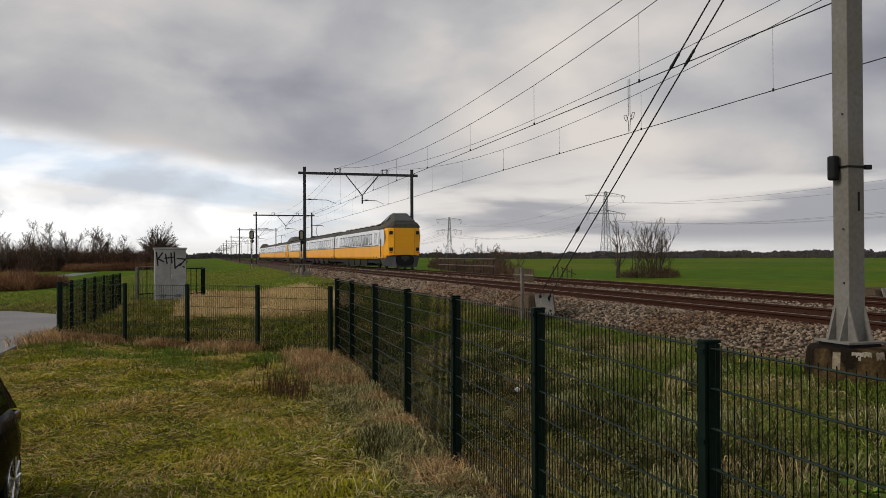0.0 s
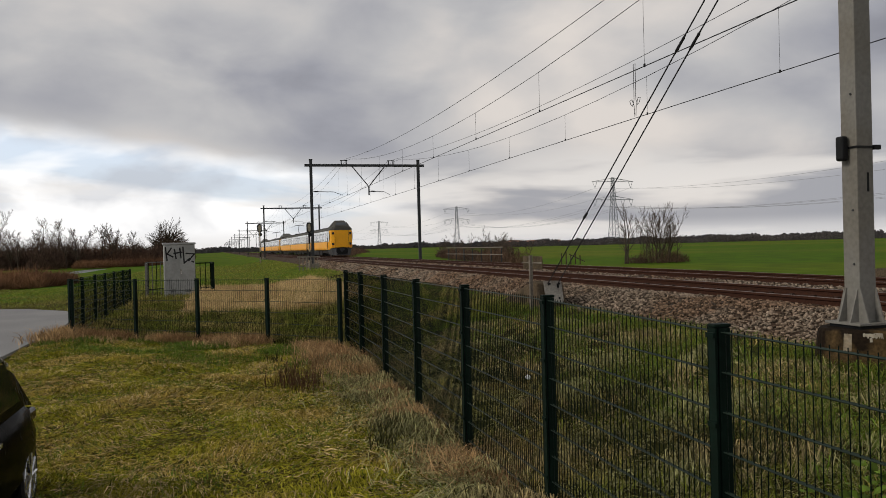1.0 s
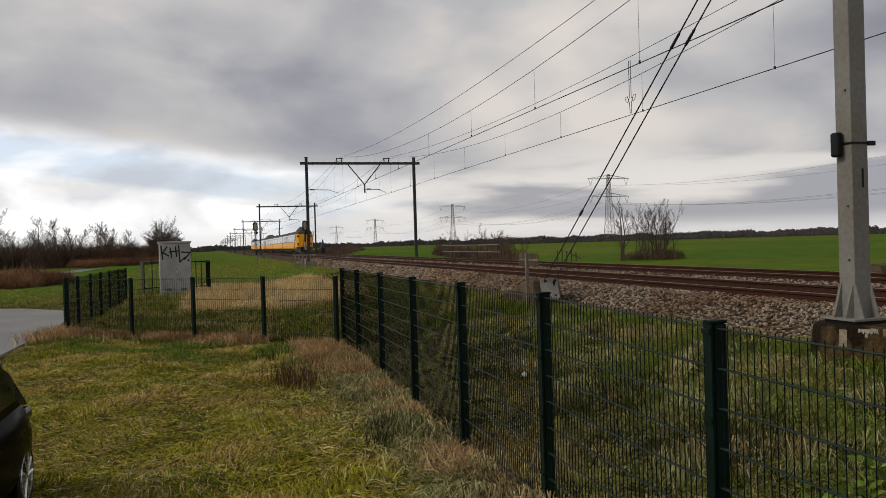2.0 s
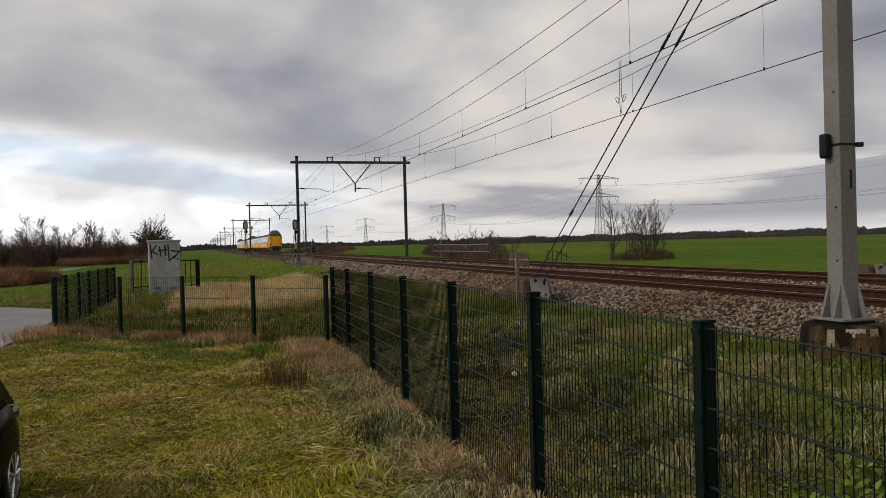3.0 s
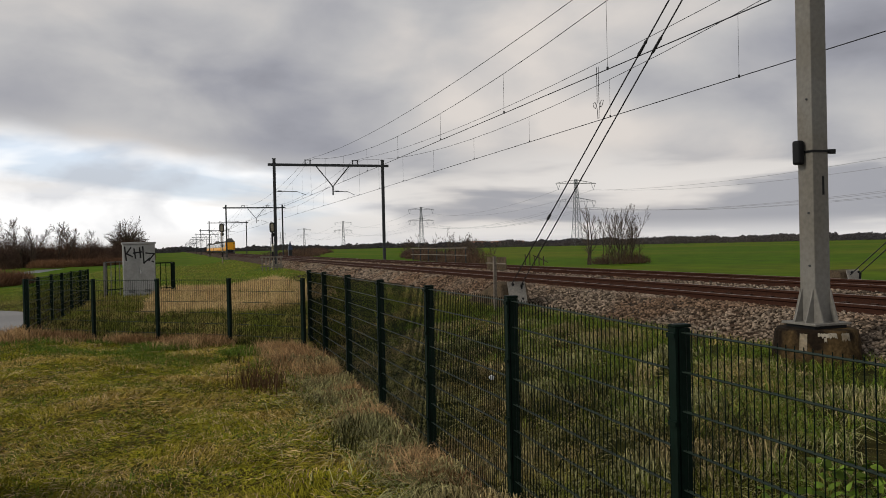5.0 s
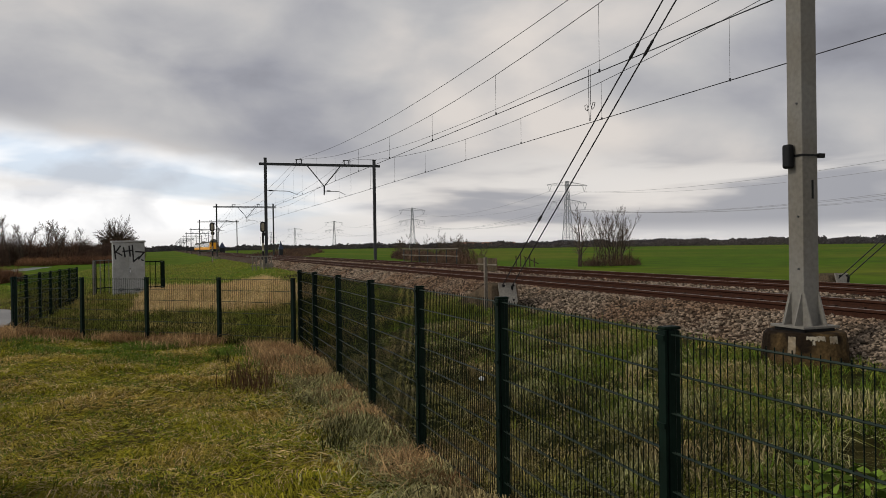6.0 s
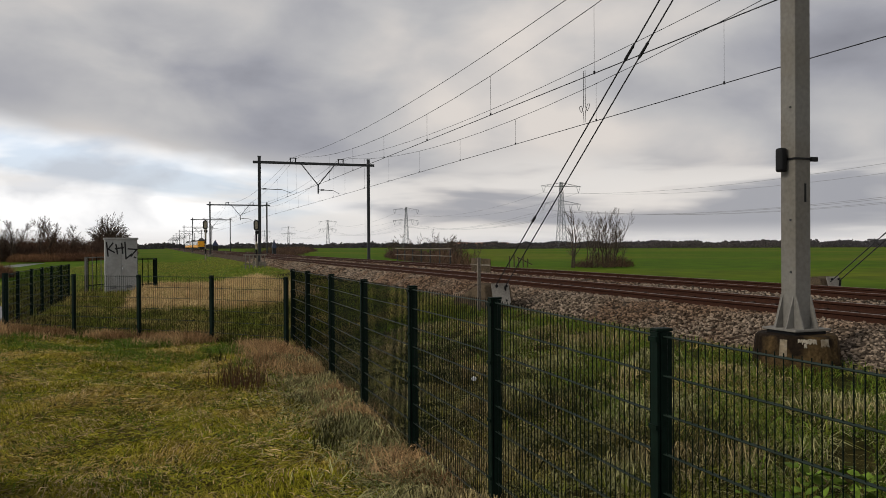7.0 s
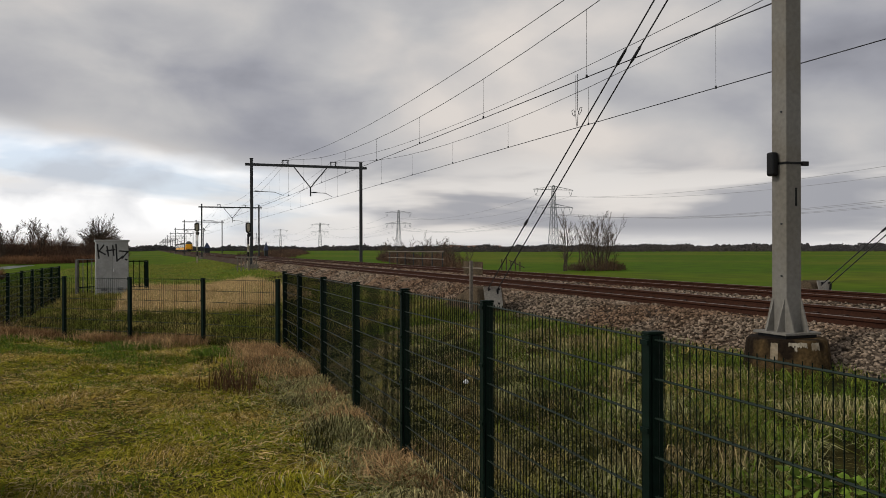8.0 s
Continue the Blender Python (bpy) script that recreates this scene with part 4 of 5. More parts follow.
def nose(train, face, inner):
    """A flat yellow end below a raised driver's cab; face is the end plane, inner where the body starts."""
    d = 1 if inner > face else -1

    def Y(k):
        return face + d * k
    def ring(w, z0, z1, k, cut):
        return [(-w + cut, Y(k), z0), (-w, Y(k), z0 + 0.35), (-w, Y(k), z1 - 0.15), (-w + cut, Y(k), z1), (w - cut, Y(k), z1), (w, Y(k), z1 - 0.15), (w, Y(k), z0 + 0.35), (w - cut, Y(k), z0)]
    # yellow shell: front panel, raked corners, sides back to the body
    shell = Shape().loft([ring(0.84, 1.10, 3.14, 0.0, 0.04), ring(1.22, 1.04, 3.16, 0.18, 0.05), ring(1.35, 0.90, 3.14, 0.75, 0.06), ring(1.38, 0.82, 3.10, 1.25, 0.08)])
    sh = part("nose_shell", shell, M_YELLOW, train, "yellow nose with raked corners")
    back = Shape().loft([ring(1.375, 0.82, 3.10, 1.25, 0.08), ring(HW - 0.05, 0.81, 3.10, 3.15, 0.08)])
    part("cab_side", back, M_TWHITE, train, "pale cab side")
    part("cab_side_sill", Shape().box(-HW - 0.004, min(Y(1.25), Y(3.1)), 0.84, HW + 0.004, max(Y(1.25), Y(3.1)), 1.80), M_YELLOW, train)
    for sgn in (-1, 1):
        for reach, off, mat in ((0.66, 0.014, M_TBLUE), (0.50, 0.006, M_TWHITE)):
            half = [(Y(1.25) - d * reach * math.cos(a), 2.46 + 0.63 * math.sin(a)) for a in np.linspace(-math.pi / 2, math.pi / 2, 14)]
            s = Shape()
            s.add([(sgn * (HW - off), u, v) for u, v in half], [tuple(range(14))])
            part("round_end", s, mat, sh, "rounded end of the window band")
        part("cab_door", Shape().box(min(sgn * (HW + 0.002), sgn * (HW - 0.05)), min(Y(2.0), Y(2.75)), 0.86, max(sgn * (HW + 0.008), sgn * (HW - 0.05)), max(Y(2.0), Y(2.75)), 3.0), M_TWHITE, train)
        part("cab_window", Shape().box(min(sgn * (HW + 0.012), sgn * (HW - 0.05)), min(Y(2.15), Y(2.6)), 1.98, max(sgn * (HW + 0.012), sgn * (HW - 0.05)), max(Y(2.15), Y(2.6)), 2.85), M_CABGLASS, train)
        part("grab_rail", Shape().tube((sgn * (HW + 0.05), Y(1.85), 0.9), (sgn * (HW + 0.05), Y(1.85), 2.3), 0.03, 0.03, 6), M_TLINE, train)
    # gangway door recess lines on the end
    for x in (-0.80, 0.80):
        part("end_seam", Shape().box(x - 0.012, min(Y(-0.012), Y(0.03)), 1.14, x + 0.012, max(Y(-0.012), Y(0.03)), 3.10), M_TLINE, sh)
    for x in (-1.02, 1.02):
        for z, mats in ((2.76, M_TLINE), (1.52, M_TLINE)):
            part("lamp_housing", Shape().box(x - 0.13, min(Y(0.02), Y(0.16)), z - 0.13, x + 0.13, max(Y(0.02), Y(0.16)), z + 0.13), mats, sh)
        part("tail_lamp", Shape().box(x - 0.11, min(Y(0.06), Y(0.18)), 1.25, x + 0.11, max(Y(0.06), Y(0.18)), 1.31), M_RED if d > 0 else M_TLINE, sh, "red tail lamp")
    # grey brow and raised cab
    def hood(w, z0, z1, k, cut):
        return [(-w, Y(k), z0), (-w, Y(k), z0 + 0.14), (-w + cut, Y(k), z1), (w - cut, Y(k), z1), (w, Y(k), z0 + 0.14), (w, Y(k), z0)]
    brow = Shape().loft([hood(0.87, 3.13, 3.46, -0.01, 0.10), hood(1.24, 3.14, 3.54, 0.19, 0.22), hood(1.37, 3.10, 3.64, 1.2, 0.30), hood(1.32, 3.07, 3.60, 3.2, 0.32)])
    part("brow", brow, M_TROOF, train, "dark grey brow over the nose")

    def cr(w, zt, k, zb=3.55):
        b = 1.14 if zt > 4.0 else 0.98
        return [(-b, Y(k), zb), (-w - 0.08, Y(k), zt - 0.14), (-w + 0.08, Y(k), zt), (w - 0.08, Y(k), zt), (w + 0.08, Y(k), zt - 0.14), (b, Y(k), zb)]
    dome = Shape().loft([cr(0.78, 3.64, 0.16, 3.45), cr(0.66, 4.10, 0.85), cr(0.58, 4.30, 1.35), cr(0.56, 4.32, 1.9), cr(0.62, 4.20, 2.8), cr(0.70, 3.90, 4.2), cr(0.75, 3.64, 5.8)])
    dm = part("driver_cab", dome, M_TROOF, train, "raised grey driver's cab")
    s = Shape()
    s.add([(-0.64, Y(0.235), 3.71), (0.64, Y(0.235), 3.71), (0.54, Y(0.742), 4.045), (-0.54, Y(0.742), 4.045)], [(0, 1, 2, 3)])
    part("windscreen", s, M_CABGLASS, dm)
    for sgn in (-1, 1):
        s = Shape().add([(sgn * 1.09, Y(1.15), 3.74), (sgn * 1.09, Y(2.2), 3.74), (sgn * 0.80, Y(2.1), 4.08), (sgn * 0.80, Y(1.25), 4.08)], [(0, 1, 2, 3)])
        part("cab_side_glass", s, M_CABGLASS, dm)
    # plough and coupler
    sk = Shape()
    for sgn in (-1, 1):
        sk.loft([[(sgn * 0.70, Y(0.06), 1.12), (sgn * 1.26, Y(0.34), 1.06), (sgn * 1.37, Y(2.4), 0.84)], [(sgn * 0.62, Y(-0.1), 0.18), (sgn * 1.0, Y(0.2), 0.18), (sgn * 1.28, Y(1.9), 0.30)]], closed=False, caps=False)
    sk.box(-0.72, min(Y(0.05), Y(0.2)), 0.14, 0.72, max(Y(0.05), Y(0.2)), 0.34)
    part("plough", sk, M_TSKIRT, train, "dark grey plough")
    # no hollow here: a black solid carries the shade of the coupler recess
    part("coupler_mouth", Shape().loft([[(0.70 * math.copysign(abs(math.cos(a)) ** 0.6, math.cos(a)), Y(k), 0.70 + 0.40 * math.copysign(abs(math.sin(a)) ** 0.6, math.sin(a))) for a in np.linspace(0.13, 6.413, 25)[:-1]] for k in (-0.11, 0.5)]), M_BLACK, train, "solid black plug painted as the shaded coupler recess")
    part("coupler", Shape().box(-0.26, min(Y(-0.25), Y(0.1)), 0.74, 0.26, max(Y(-0.25), Y(0.1)), 1.02).tube((0, Y(-0.2), 0.7), (0, Y(0.2), 0.7), 0.12, 0.12, 8), M_GALVD, train, "steel coupler head")
    bog = Shape().box(-1.0, min(Y(1.2), Y(3.2)), 0.3, 1.0, max(Y(1.5), Y(3.2)), 0.98)
    part("nose_underframe", bog, M_TDARK, train)


TRAIN = thing("train", "yellow and grey electric train of six coupled cars", "train")
CAR = 25.5
for u in range(2):
    for c in range(3):
        y0 = u * (3 * CAR + 0.6) + c * CAR
        carriage(TRAIN, y0, y0 + CAR, c == 0, c == 2, (11.5, -11.5)[u] if c == 1 else 0)


def motions():
    v = 34.7
    walk(TRAIN, [(t, pose(TRACKS[1], 57.5 + v * t, RAIL_Z)) for t in (0.0, 2.0, 4.0, 6.0, 8.0)])


# ---- dark hatchback parked on the grass ----
def parked_car():
    g = thing("parked_car", "small dark hatchback parked on the wet grass", "car", pose(-1.615, 7.6, -0.02, 0, 0, -1.0))
    # side outline in (y, z); y = 0 at the rear axle, the car points along -y; its near flank is at x = 0
    def section(y):
        belt = float(np.interp(y, [-3.2, -2.9, -0.9, 0.1, 0.45, 0.62], [0.66, 0.80, 0.92, 0.93, 0.84, 0.5]))
        tuck = float(np.interp(y, [-3.2, -2.9, -1.6, -0.2, 0.2, 0.45, 0.62], [0.28, 0.12, 0.03, 0.0, 0.0, 0.06, 0.20]))
        half = 0.82
        left = [(tuck + 0.03, 0.22), (tuck, 0.34), (tuck - 0.01, 0.62), (tuck + 0.03, belt - 0.06), (tuck + 0.10, belt)]
        return [(-u, y, z) for u, z in left] + [(-2 * half + u, y, z) for u, z in reversed(left)]
    body = part("body", Shape().loft([section(y) for y in (-3.2, -2.95, -2.4, -1.7, -0.9, -0.35, 0.1, 0.3, 0.45, 0.56, 0.62)]), M_CARPAINT, g, smooth=True)

    def roof_ring(y, z, w, base, bw):
        return [(-0.82 - bw, y, base), (-0.82 - w, y, z - 0.06), (-0.82 - w + 0.1, y, z), (-0.82 + w - 0.1, y, z), (-0.82 + w, y, z - 0.06), (-0.82 + bw, y, base)]
    part("cabin", Shape().loft([roof_ring(-3.0, 1.0, 0.62, 0.9, 0.70), roof_ring(-2.6, 1.40, 0.70, 0.9, 0.77), roof_ring(-1.7, 1.48, 0.71, 0.9, 0.77), roof_ring(-0.30, 1.36, 0.71, 0.9, 0.77), roof_ring(0.10, 1.25, 0.68, 0.9, 0.76), roof_ring(0.46, 0.90, 0.64, 0.84, 0.74)]), M_CARPAINT, g, smooth=False)
    part("side_window", Shape().add([(-0.055, -2.45, 0.97), (-0.055, -0.05, 0.97), (-0.100, -0.32, 1.33), (-0.108, -2.35, 1.38)], [(0, 1, 2, 3)]), M_CARGLASS, g)
    part("rear_window", Shape().add([(-0.30, 0.455, 0.95), (-1.34, 0.455, 0.95), (-1.30, 0.16, 1.29), (-0.34, 0.16, 1.29)], [(0, 1, 2, 3)]), M_CARGLASS, g)
    part("roof_rail", Shape().line([(-0.17, -2.6, 1.42), (-0.16, -2.3, 1.49), (-0.16, -1.3, 1.49), (-0.16, -0.3, 1.385), (-0.18, 0.05, 1.27)], 0.018), M_CHROME, g, "bright roof rail")
    part("door_handle", Shape().box(-0.03, -1.10, 0.77, 0.025, -0.92, 0.80), M_CHROME, g)
    bevelled(part("tail_light", Shape().box(-0.30, 0.14, 0.72, -0.035, 0.43, 0.835), M_CARGLASS, g, "dark glossy tail light"), 0.03, 2)
    for y in (0.0, -2.45):
        for x in (-0.13, -1.51):
            tyre = part("tyre", Shape().tube((x - 0.09, y, 0.30), (x + 0.09, y, 0.30), 0.30, 0.30, 28), M_TYRE, g)
            if y == 0.0:
                tyre.matrix_basis = Matrix.Translation((x + 0.03, y, 0)) @ pose(0, 0, 0, 0, 0, 0.5) @ Matrix.Translation((-x, -y, 0))
            part("rim", Shape().tube((x + 0.03, y, 0.30), (x + 0.093, y, 0.30), 0.205, 0.205, 24), M_GALV, tyre)
            for k in range(9):
                a = 2 * math.pi * k / 9
                part("spoke", Shape().tube((x + 0.10, y, 0.30), (x + 0.10, y + 0.195 * math.cos(a), 0.30 + 0.195 * math.sin(a)), 0.010, 0.015, 5), M_CHROME, tyre)
            hoop = [(x + 0.098, y + 0.197 * math.cos(2 * math.pi * k / 24), 0.30 + 0.197 * math.sin(2 * math.pi * k / 24)) for k in range(25)]
            part("rim_edge", Shape().line(hoop, 0.008, 5), M_CHROME, tyre)
    return g


parked_car()


# ---- bare trees ----
def limb(wood, twigs, p, d, length, r, order, rnd, wide, lift, thin, forks):
    """One tapering limb that bends as it grows and carries side limbs over its whole upper part."""
    n = 7 if order == 0 else 4 if order == 1 else 2
    for k in range(n):
        q = p + d * (length / n)
        r0, r1 = max(thin, r * (1 - k / n * 0.85)), max(thin, r * (1 - (k + 1) / n * 0.85))
        (wood if order < 2 else twigs).tube(p, q, r0, r1, 6 if order == 0 else 4 if order == 1 else 3, caps=False)
        if order < 3 and (k >= (1 if order == 0 else 0)):
            for _ in range(forks[order]):
                a = rnd.uniform(0, 2 * math.pi)
                s = d.orthogonal().normalized()
                t = d.cross(s)
                out_d = (d * (1 - wide) + (s * math.cos(a) + t * math.sin(a)) * wide + Vector((0, 0, lift))).normalized()
                share = (1 - 0.62 * (k + 0.5) / n) * rnd.uniform(0.38, 0.60)
                limb(wood, twigs, p.lerp(q, rnd.random()), out_d, length * share, r1 * 0.55, order + 1, rnd, wide, lift, thin, forks)
        p = q
        d = (d + Vector((rnd.gauss(0, 1), rnd.gauss(0, 1), rnd.gauss(0, 0.4) + lift)) * 0.11).normalized()


def bare_tree(name, label, x, y, height, seed, stems=1, wide=0.62, lift=0.25, r=0.13, thin=0.018, forks=(3, 3, 3), lean=0.06, foot=0.5, group=""):
    rnd = random.Random(seed)
    g = thing(name, label, "tree" if "tree" in name else "shrub", pose(x, y, float(land(x, y)) - 0.05), group=group)
    twigs = Shape()
    for k in range(stems):
        wood = Shape()
        d = (Vector((0, 0, 1)) + Vector((rnd.uniform(-1, 1), rnd.uniform(-1, 1), 0)) * lean).normalized()
        p = Vector((rnd.uniform(-1, 1), rnd.uniform(-1, 1), 0)) * (foot if stems > 1 else 0)
        limb(wood, twigs, p, d, height * (rnd.uniform(0.6, 1.0) if stems > 1 else 1.0), r, 0, rnd, wide, lift, thin, forks)
        part("trunk", wood, M_BARK, g)
    part("crown", twigs, M_TWIG, g, "bare winter twigs")
    return g


def round_tree(x, y, half, height, seed):
    """A short trunk whose many limbs fan out to a domed crown."""
    rnd = random.Random(seed)
    g = thing("round_tree", "wide bare tree with a domed crown of fine twigs", "tree", pose(x, y, float(land(x, y)) - 0.05))
    wood, twigs = Shape(), Shape()
    wood.tube((0, 0, 0), (0, 0, 3.8), 0.42, 0.34, 8)
    for k in range(60):
        a, e = k * 2.39996, math.asin(-0.06 + 1.05 * (k + 0.5) / 60)
        d = Vector((math.cos(a) * math.cos(e), math.sin(a) * math.cos(e), math.sin(e)))
        reach = 1 / math.sqrt((math.cos(e) / half) ** 2 + (math.sin(e) / (height - 3.6)) ** 2) * rnd.uniform(0.88, 1.02)
        limb(wood, twigs, Vector((0, 0, rnd.uniform(3.0, 4.2))), d, reach * 0.95, 0.12, 0, rnd, 0.34, 0.0, 0.017, (2, 1, 1))
    part("trunk", wood, M_BARK, g)
    part("crown", twigs, M_TWIG, g, "bare winter twigs")


round_tree(-11.4, 200, 5.0, 10.8, 3)
rnd = random.Random(77)
ROW = [(-34.5, 140, 8.8), (-31.5, 138, 6.8), (-29.5, 150, 8.0), (-27.0, 141, 6.6), (-25.0, 146, 7.4), (-22.6, 145, 9.2), (-20.0, 150, 6.4), (-17.6, 152, 7.6), (-15.5, 156, 6.0), (-37, 146, 9.0), (-33, 146, 7.4), (-28, 156, 7.8), (-24, 158, 7.0), (-19, 160, 7.2), (-36, 136, 8.2)]
for i, (x, y, h) in enumerate(ROW):
    bare_tree("bare_tree", "slim bare winter tree behind the ditch", x * 1.1, y + 17, h * 1.12, 40 + i, 1 + i % 2, 0.5, 0.26, 0.11, 0.013, (2, 3, 2), 0.12, 0.8, "bare trees by the ditch")
bare_tree("alder_shrub", "tall bare multi-stemmed shrub at the edge of the meadow", 43.9, 72.0, 6.0, 7, 24, 0.40, 0.24, 0.045, 0.008, (1, 2, 1), 0.34, 1.5)
bare_tree("young_tree", "thin leaning bare tree beside the shrub", 40.6, 72.5, 7.4, 19, 2, 0.5, 0.25, 0.11, 0.009, (2, 2, 1), 0.15, 0.3)
for i, (x, y, h) in enumerate(((34, 92, 3.6), (37, 100, 3.4), (39.5, 112, 4.6), (41, 124, 4.0), (43, 137, 4.8), (33, 84, 2.9), (45, 152, 4.4), (36, 96, 3.4), (47, 165, 4.6), (38, 106, 3.6))):
    bare_tree("thorn_shrub", "bare brown shrub along the meadow ditch", x, y, h, 90 + i, 6, 0.55, 0.2, 0.04, 0.011, (1, 2, 1), 0.4, 1.2, "shrubs along the meadow")


def thicket(name, label, mat, spots, seed, sprays, length, thick=1.0, kind="stuff"):
    """Dense fine growth: many thin upright slivers round a set of mounds (x, y, rx, ry, height)."""
    g = np.random.default_rng(seed)
    V, T = [], []
    for x, y, rx, ry, h in spots:
        n = int(sprays * rx * ry)
        a, q = g.uniform(0, 6.28, n), np.sqrt(g.uniform(0, 1, n))
        bx, by = x + rx * q * np.cos(a), y + ry * q * np.sin(a)
        z0 = land(bx, by)
        top = h * np.sqrt(np.maximum(0.05, 1 - q ** 2)) * g.uniform(0.55, 1.1, n)
        start = z0 + top * g.uniform(0, 0.8, n) ** 1.2
        d = np.stack([g.normal(0, 0.45, n), g.normal(0, 0.45, n), g.uniform(0.3, 1.0, n)], -1)
        d /= np.linalg.norm(d, axis=1)[:, None]
        ln = length * g.uniform(0.5, 1.2, n)
        w = np.stack([g.normal(0, 1, n), g.normal(0, 1, n), g.normal(0, 0.4, n)], -1)
        w *= (length * thick * g.uniform(0.02, 0.07, n) / np.linalg.norm(w, axis=1))[:, None]
        b = np.stack([bx, by, start], -1)
        V.append(np.stack([b - w, b + w, b + d * ln[:, None]], 1).reshape(-1, 3))
    V = np.concatenate(V)
    ob = new(name, arrays_mesh(name, V, np.zeros((0, 4), int), np.arange(len(V)).reshape(-1, 3), mat))
    return tagged(ob, label, "vegetation", kind=kind)


rnd = random.Random(8)
thicket("scrub", "dense brown leafless scrub behind the ditch", M_SCRUB, [(-41 + i * 0.95 + rnd.uniform(-0.6, 0.6), 160 + i * 0.6 + rnd.uniform(-4, 4), rnd.uniform(1.6, 3.0), rnd.uniform(2.0, 4), rnd.uniform(4.8, 7.4)) for i in range(36)] + [(-29.5, 152, 2.6, 2.6, 7.0), (-27.8, 153, 2.0, 2.0, 6.0)] + [(-42 + i * 2.2, 184 + i * 2, 3.5, 4, rnd.uniform(5.0, 8.0)) for i in range(16)], 21, 330, 1.3, 0.5)
thicket("reed_bank", "russet dead reeds along the ditch", M_RUSSET, [(-15.5 + i * 0.55 + rnd.uniform(-0.4, 0.4), 57 + i * 1.7 + rnd.uniform(-2, 2), 1.3, 2.2, rnd.uniform(0.9, 1.5)) for i in range(7)] + [(-18 + i * 1.2, 60 + i * 1.5, 1.6, 3, 1.5) for i in range(5)] + [(-24 + i * 1.2, 158 + i * 0.6, 1.8, 2.0, 1.7) for i in range(15)], 22, 750, 0.8, 0.6)
thicket("scrub", "low brown scrub between the tracks and the meadow", M_SCRUB, [(31 + i * 0.9 + rnd.uniform(-1, 1), 82 + i * 4.6 + rnd.uniform(-2, 2), rnd.uniform(1.6, 2.6), rnd.uniform(2.2, 3.6), rnd.uniform(1.6, 2.6)) for i in range(18)], 23, 200, 0.9, 0.6)
thicket("scrub", "low brown scrub far off beside the line", M_SCRUB, [(23 + i * 1.7 + rnd.uniform(-2, 2), 175 + i * 8.5 + rnd.uniform(-4, 4), rnd.uniform(3, 6), rnd.uniform(3, 6), rnd.uniform(1.6, 3.0)) for i in range(30)], 26, 55, 1.3, 0.6)
thicket("scrub", "brown growth round the foot of the alder shrub", M_SCRUB, [(44.0, 72.0, 2.6, 2.0, 1.9), (41.5, 72.4, 1.2, 1.2, 0.8), (46.0, 72, 1.3, 1.3, 1.2)], 24, 420, 0.7, 0.5)
thicket("verge_growth", "dead grass along the far ballast edge", M_STRAW, [(19.3 + 0.3 * math.sin(i), 8 + i * 2.2, 0.8, 1.6, rnd.uniform(0.12, 0.4)) for i in range(40)], 25, 260, 0.35, 0.6)


def far_woods(name, label, dist, az0, az1, step, low, high, seed, n=26, clump=0.0021):
    """A distant belt of trees: thousands of small crossed clumps over an uneven profile."""
    g = np.random.default_rng(seed)
    az = np.arange(az0, az1, step)
    prof = low + (high - low) * np.clip(0.5 + 0.35 * np.sin(az * 0.9 + seed) + 0.25 * np.sin(az * 2.7 + 1) + g.normal(0, 0.22, len(az)), 0, 1.2)
    a = np.radians(np.repeat(az, n) + g.uniform(-step, step, len(az) * n))
    d = dist * g.uniform(0.97, 1.06, len(a))
    h = np.repeat(prof, n) * g.uniform(0, 1, len(a)) ** 0.7
    s = dist * clump * g.uniform(0.5, 1.4, len(a))
    c = np.stack([np.sin(a) * d, np.cos(a) * d, h - 0.4], -1)
    u = np.stack([np.cos(a), -np.sin(a), 0 * a], -1)
    k = g.uniform(0.4, 1.0, (4, len(a), 1))
    V = np.stack([c - u * s[:, None] * k[0], c - np.array([0, 0, 1]) * s[:, None] * k[1], c + u * s[:, None] * k[2], c + np.array([0, 0, 1]) * s[:, None] * k[3]], 1)
    V = V + (g.normal(0, 0.3, V.shape) * s[:, None, None] * np.array([1, 1, 0.5]))
    ob = new(name, arrays_mesh(name, V.reshape(-1, 3), np.arange(len(V) * 4).reshape(-1, 4), np.zeros((0, 3), int), M_WOODS))
    return tagged(ob, label, "woods", kind="stuff")


far_woods("far_woods", "dark belt of bare trees along the far edge of the meadow", 560, 17, 64, 0.05, 2.0, 5.0, 31, 34, 0.0010)
far_woods("far_woods", "low distant woods on the horizon", 1150, -20, 40, 0.06, 2.2, 6.5, 32, 34, 0.0010)
far_woods("far_woods", "pale distant line of trees", 2100, -40, 75, 0.09, 5.0, 12.0, 33, 26, 0.0013)

# a few far houses in front of the woods
rnd = random.Random(4)
wall_mesh = Shape().box(-5, -4, 0, 5, 4, 3.2).mesh("wall", M_HOUSE)
roof_mesh = Shape().prism([(-4.5, 3.2), (4.5, 3.2), (0, 6.6)], "x", -5.3, 5.3).mesh("roof", M_ROOF)
pane_mesh = Shape().box(-0.7, -4.06, 0.9, 0.7, -3.98, 2.3).mesh("window", M_SKYGLASS)
for i in range(7):
    a = radians(21.0 + i * 0.62 + rnd.uniform(-0.2, 0.2) + (6 if i > 5 else 0))
    d = 1050 + rnd.uniform(-12, 12)
    h = thing("house", "small pale distant house with a tiled roof", "house", pose(math.sin(a) * d, math.cos(a) * d, -0.15, 0, 0, rnd.uniform(-50, 10)), group="far houses")
    part("wall", wall_mesh, M_HOUSE, h)
    part("roof", roof_mesh, M_ROOF, h)
    for wx in (-3, 0.3, 3.2):
        part("window", pane_mesh, M_SKYGLASS, h, at=pose(wx, 0, 0))


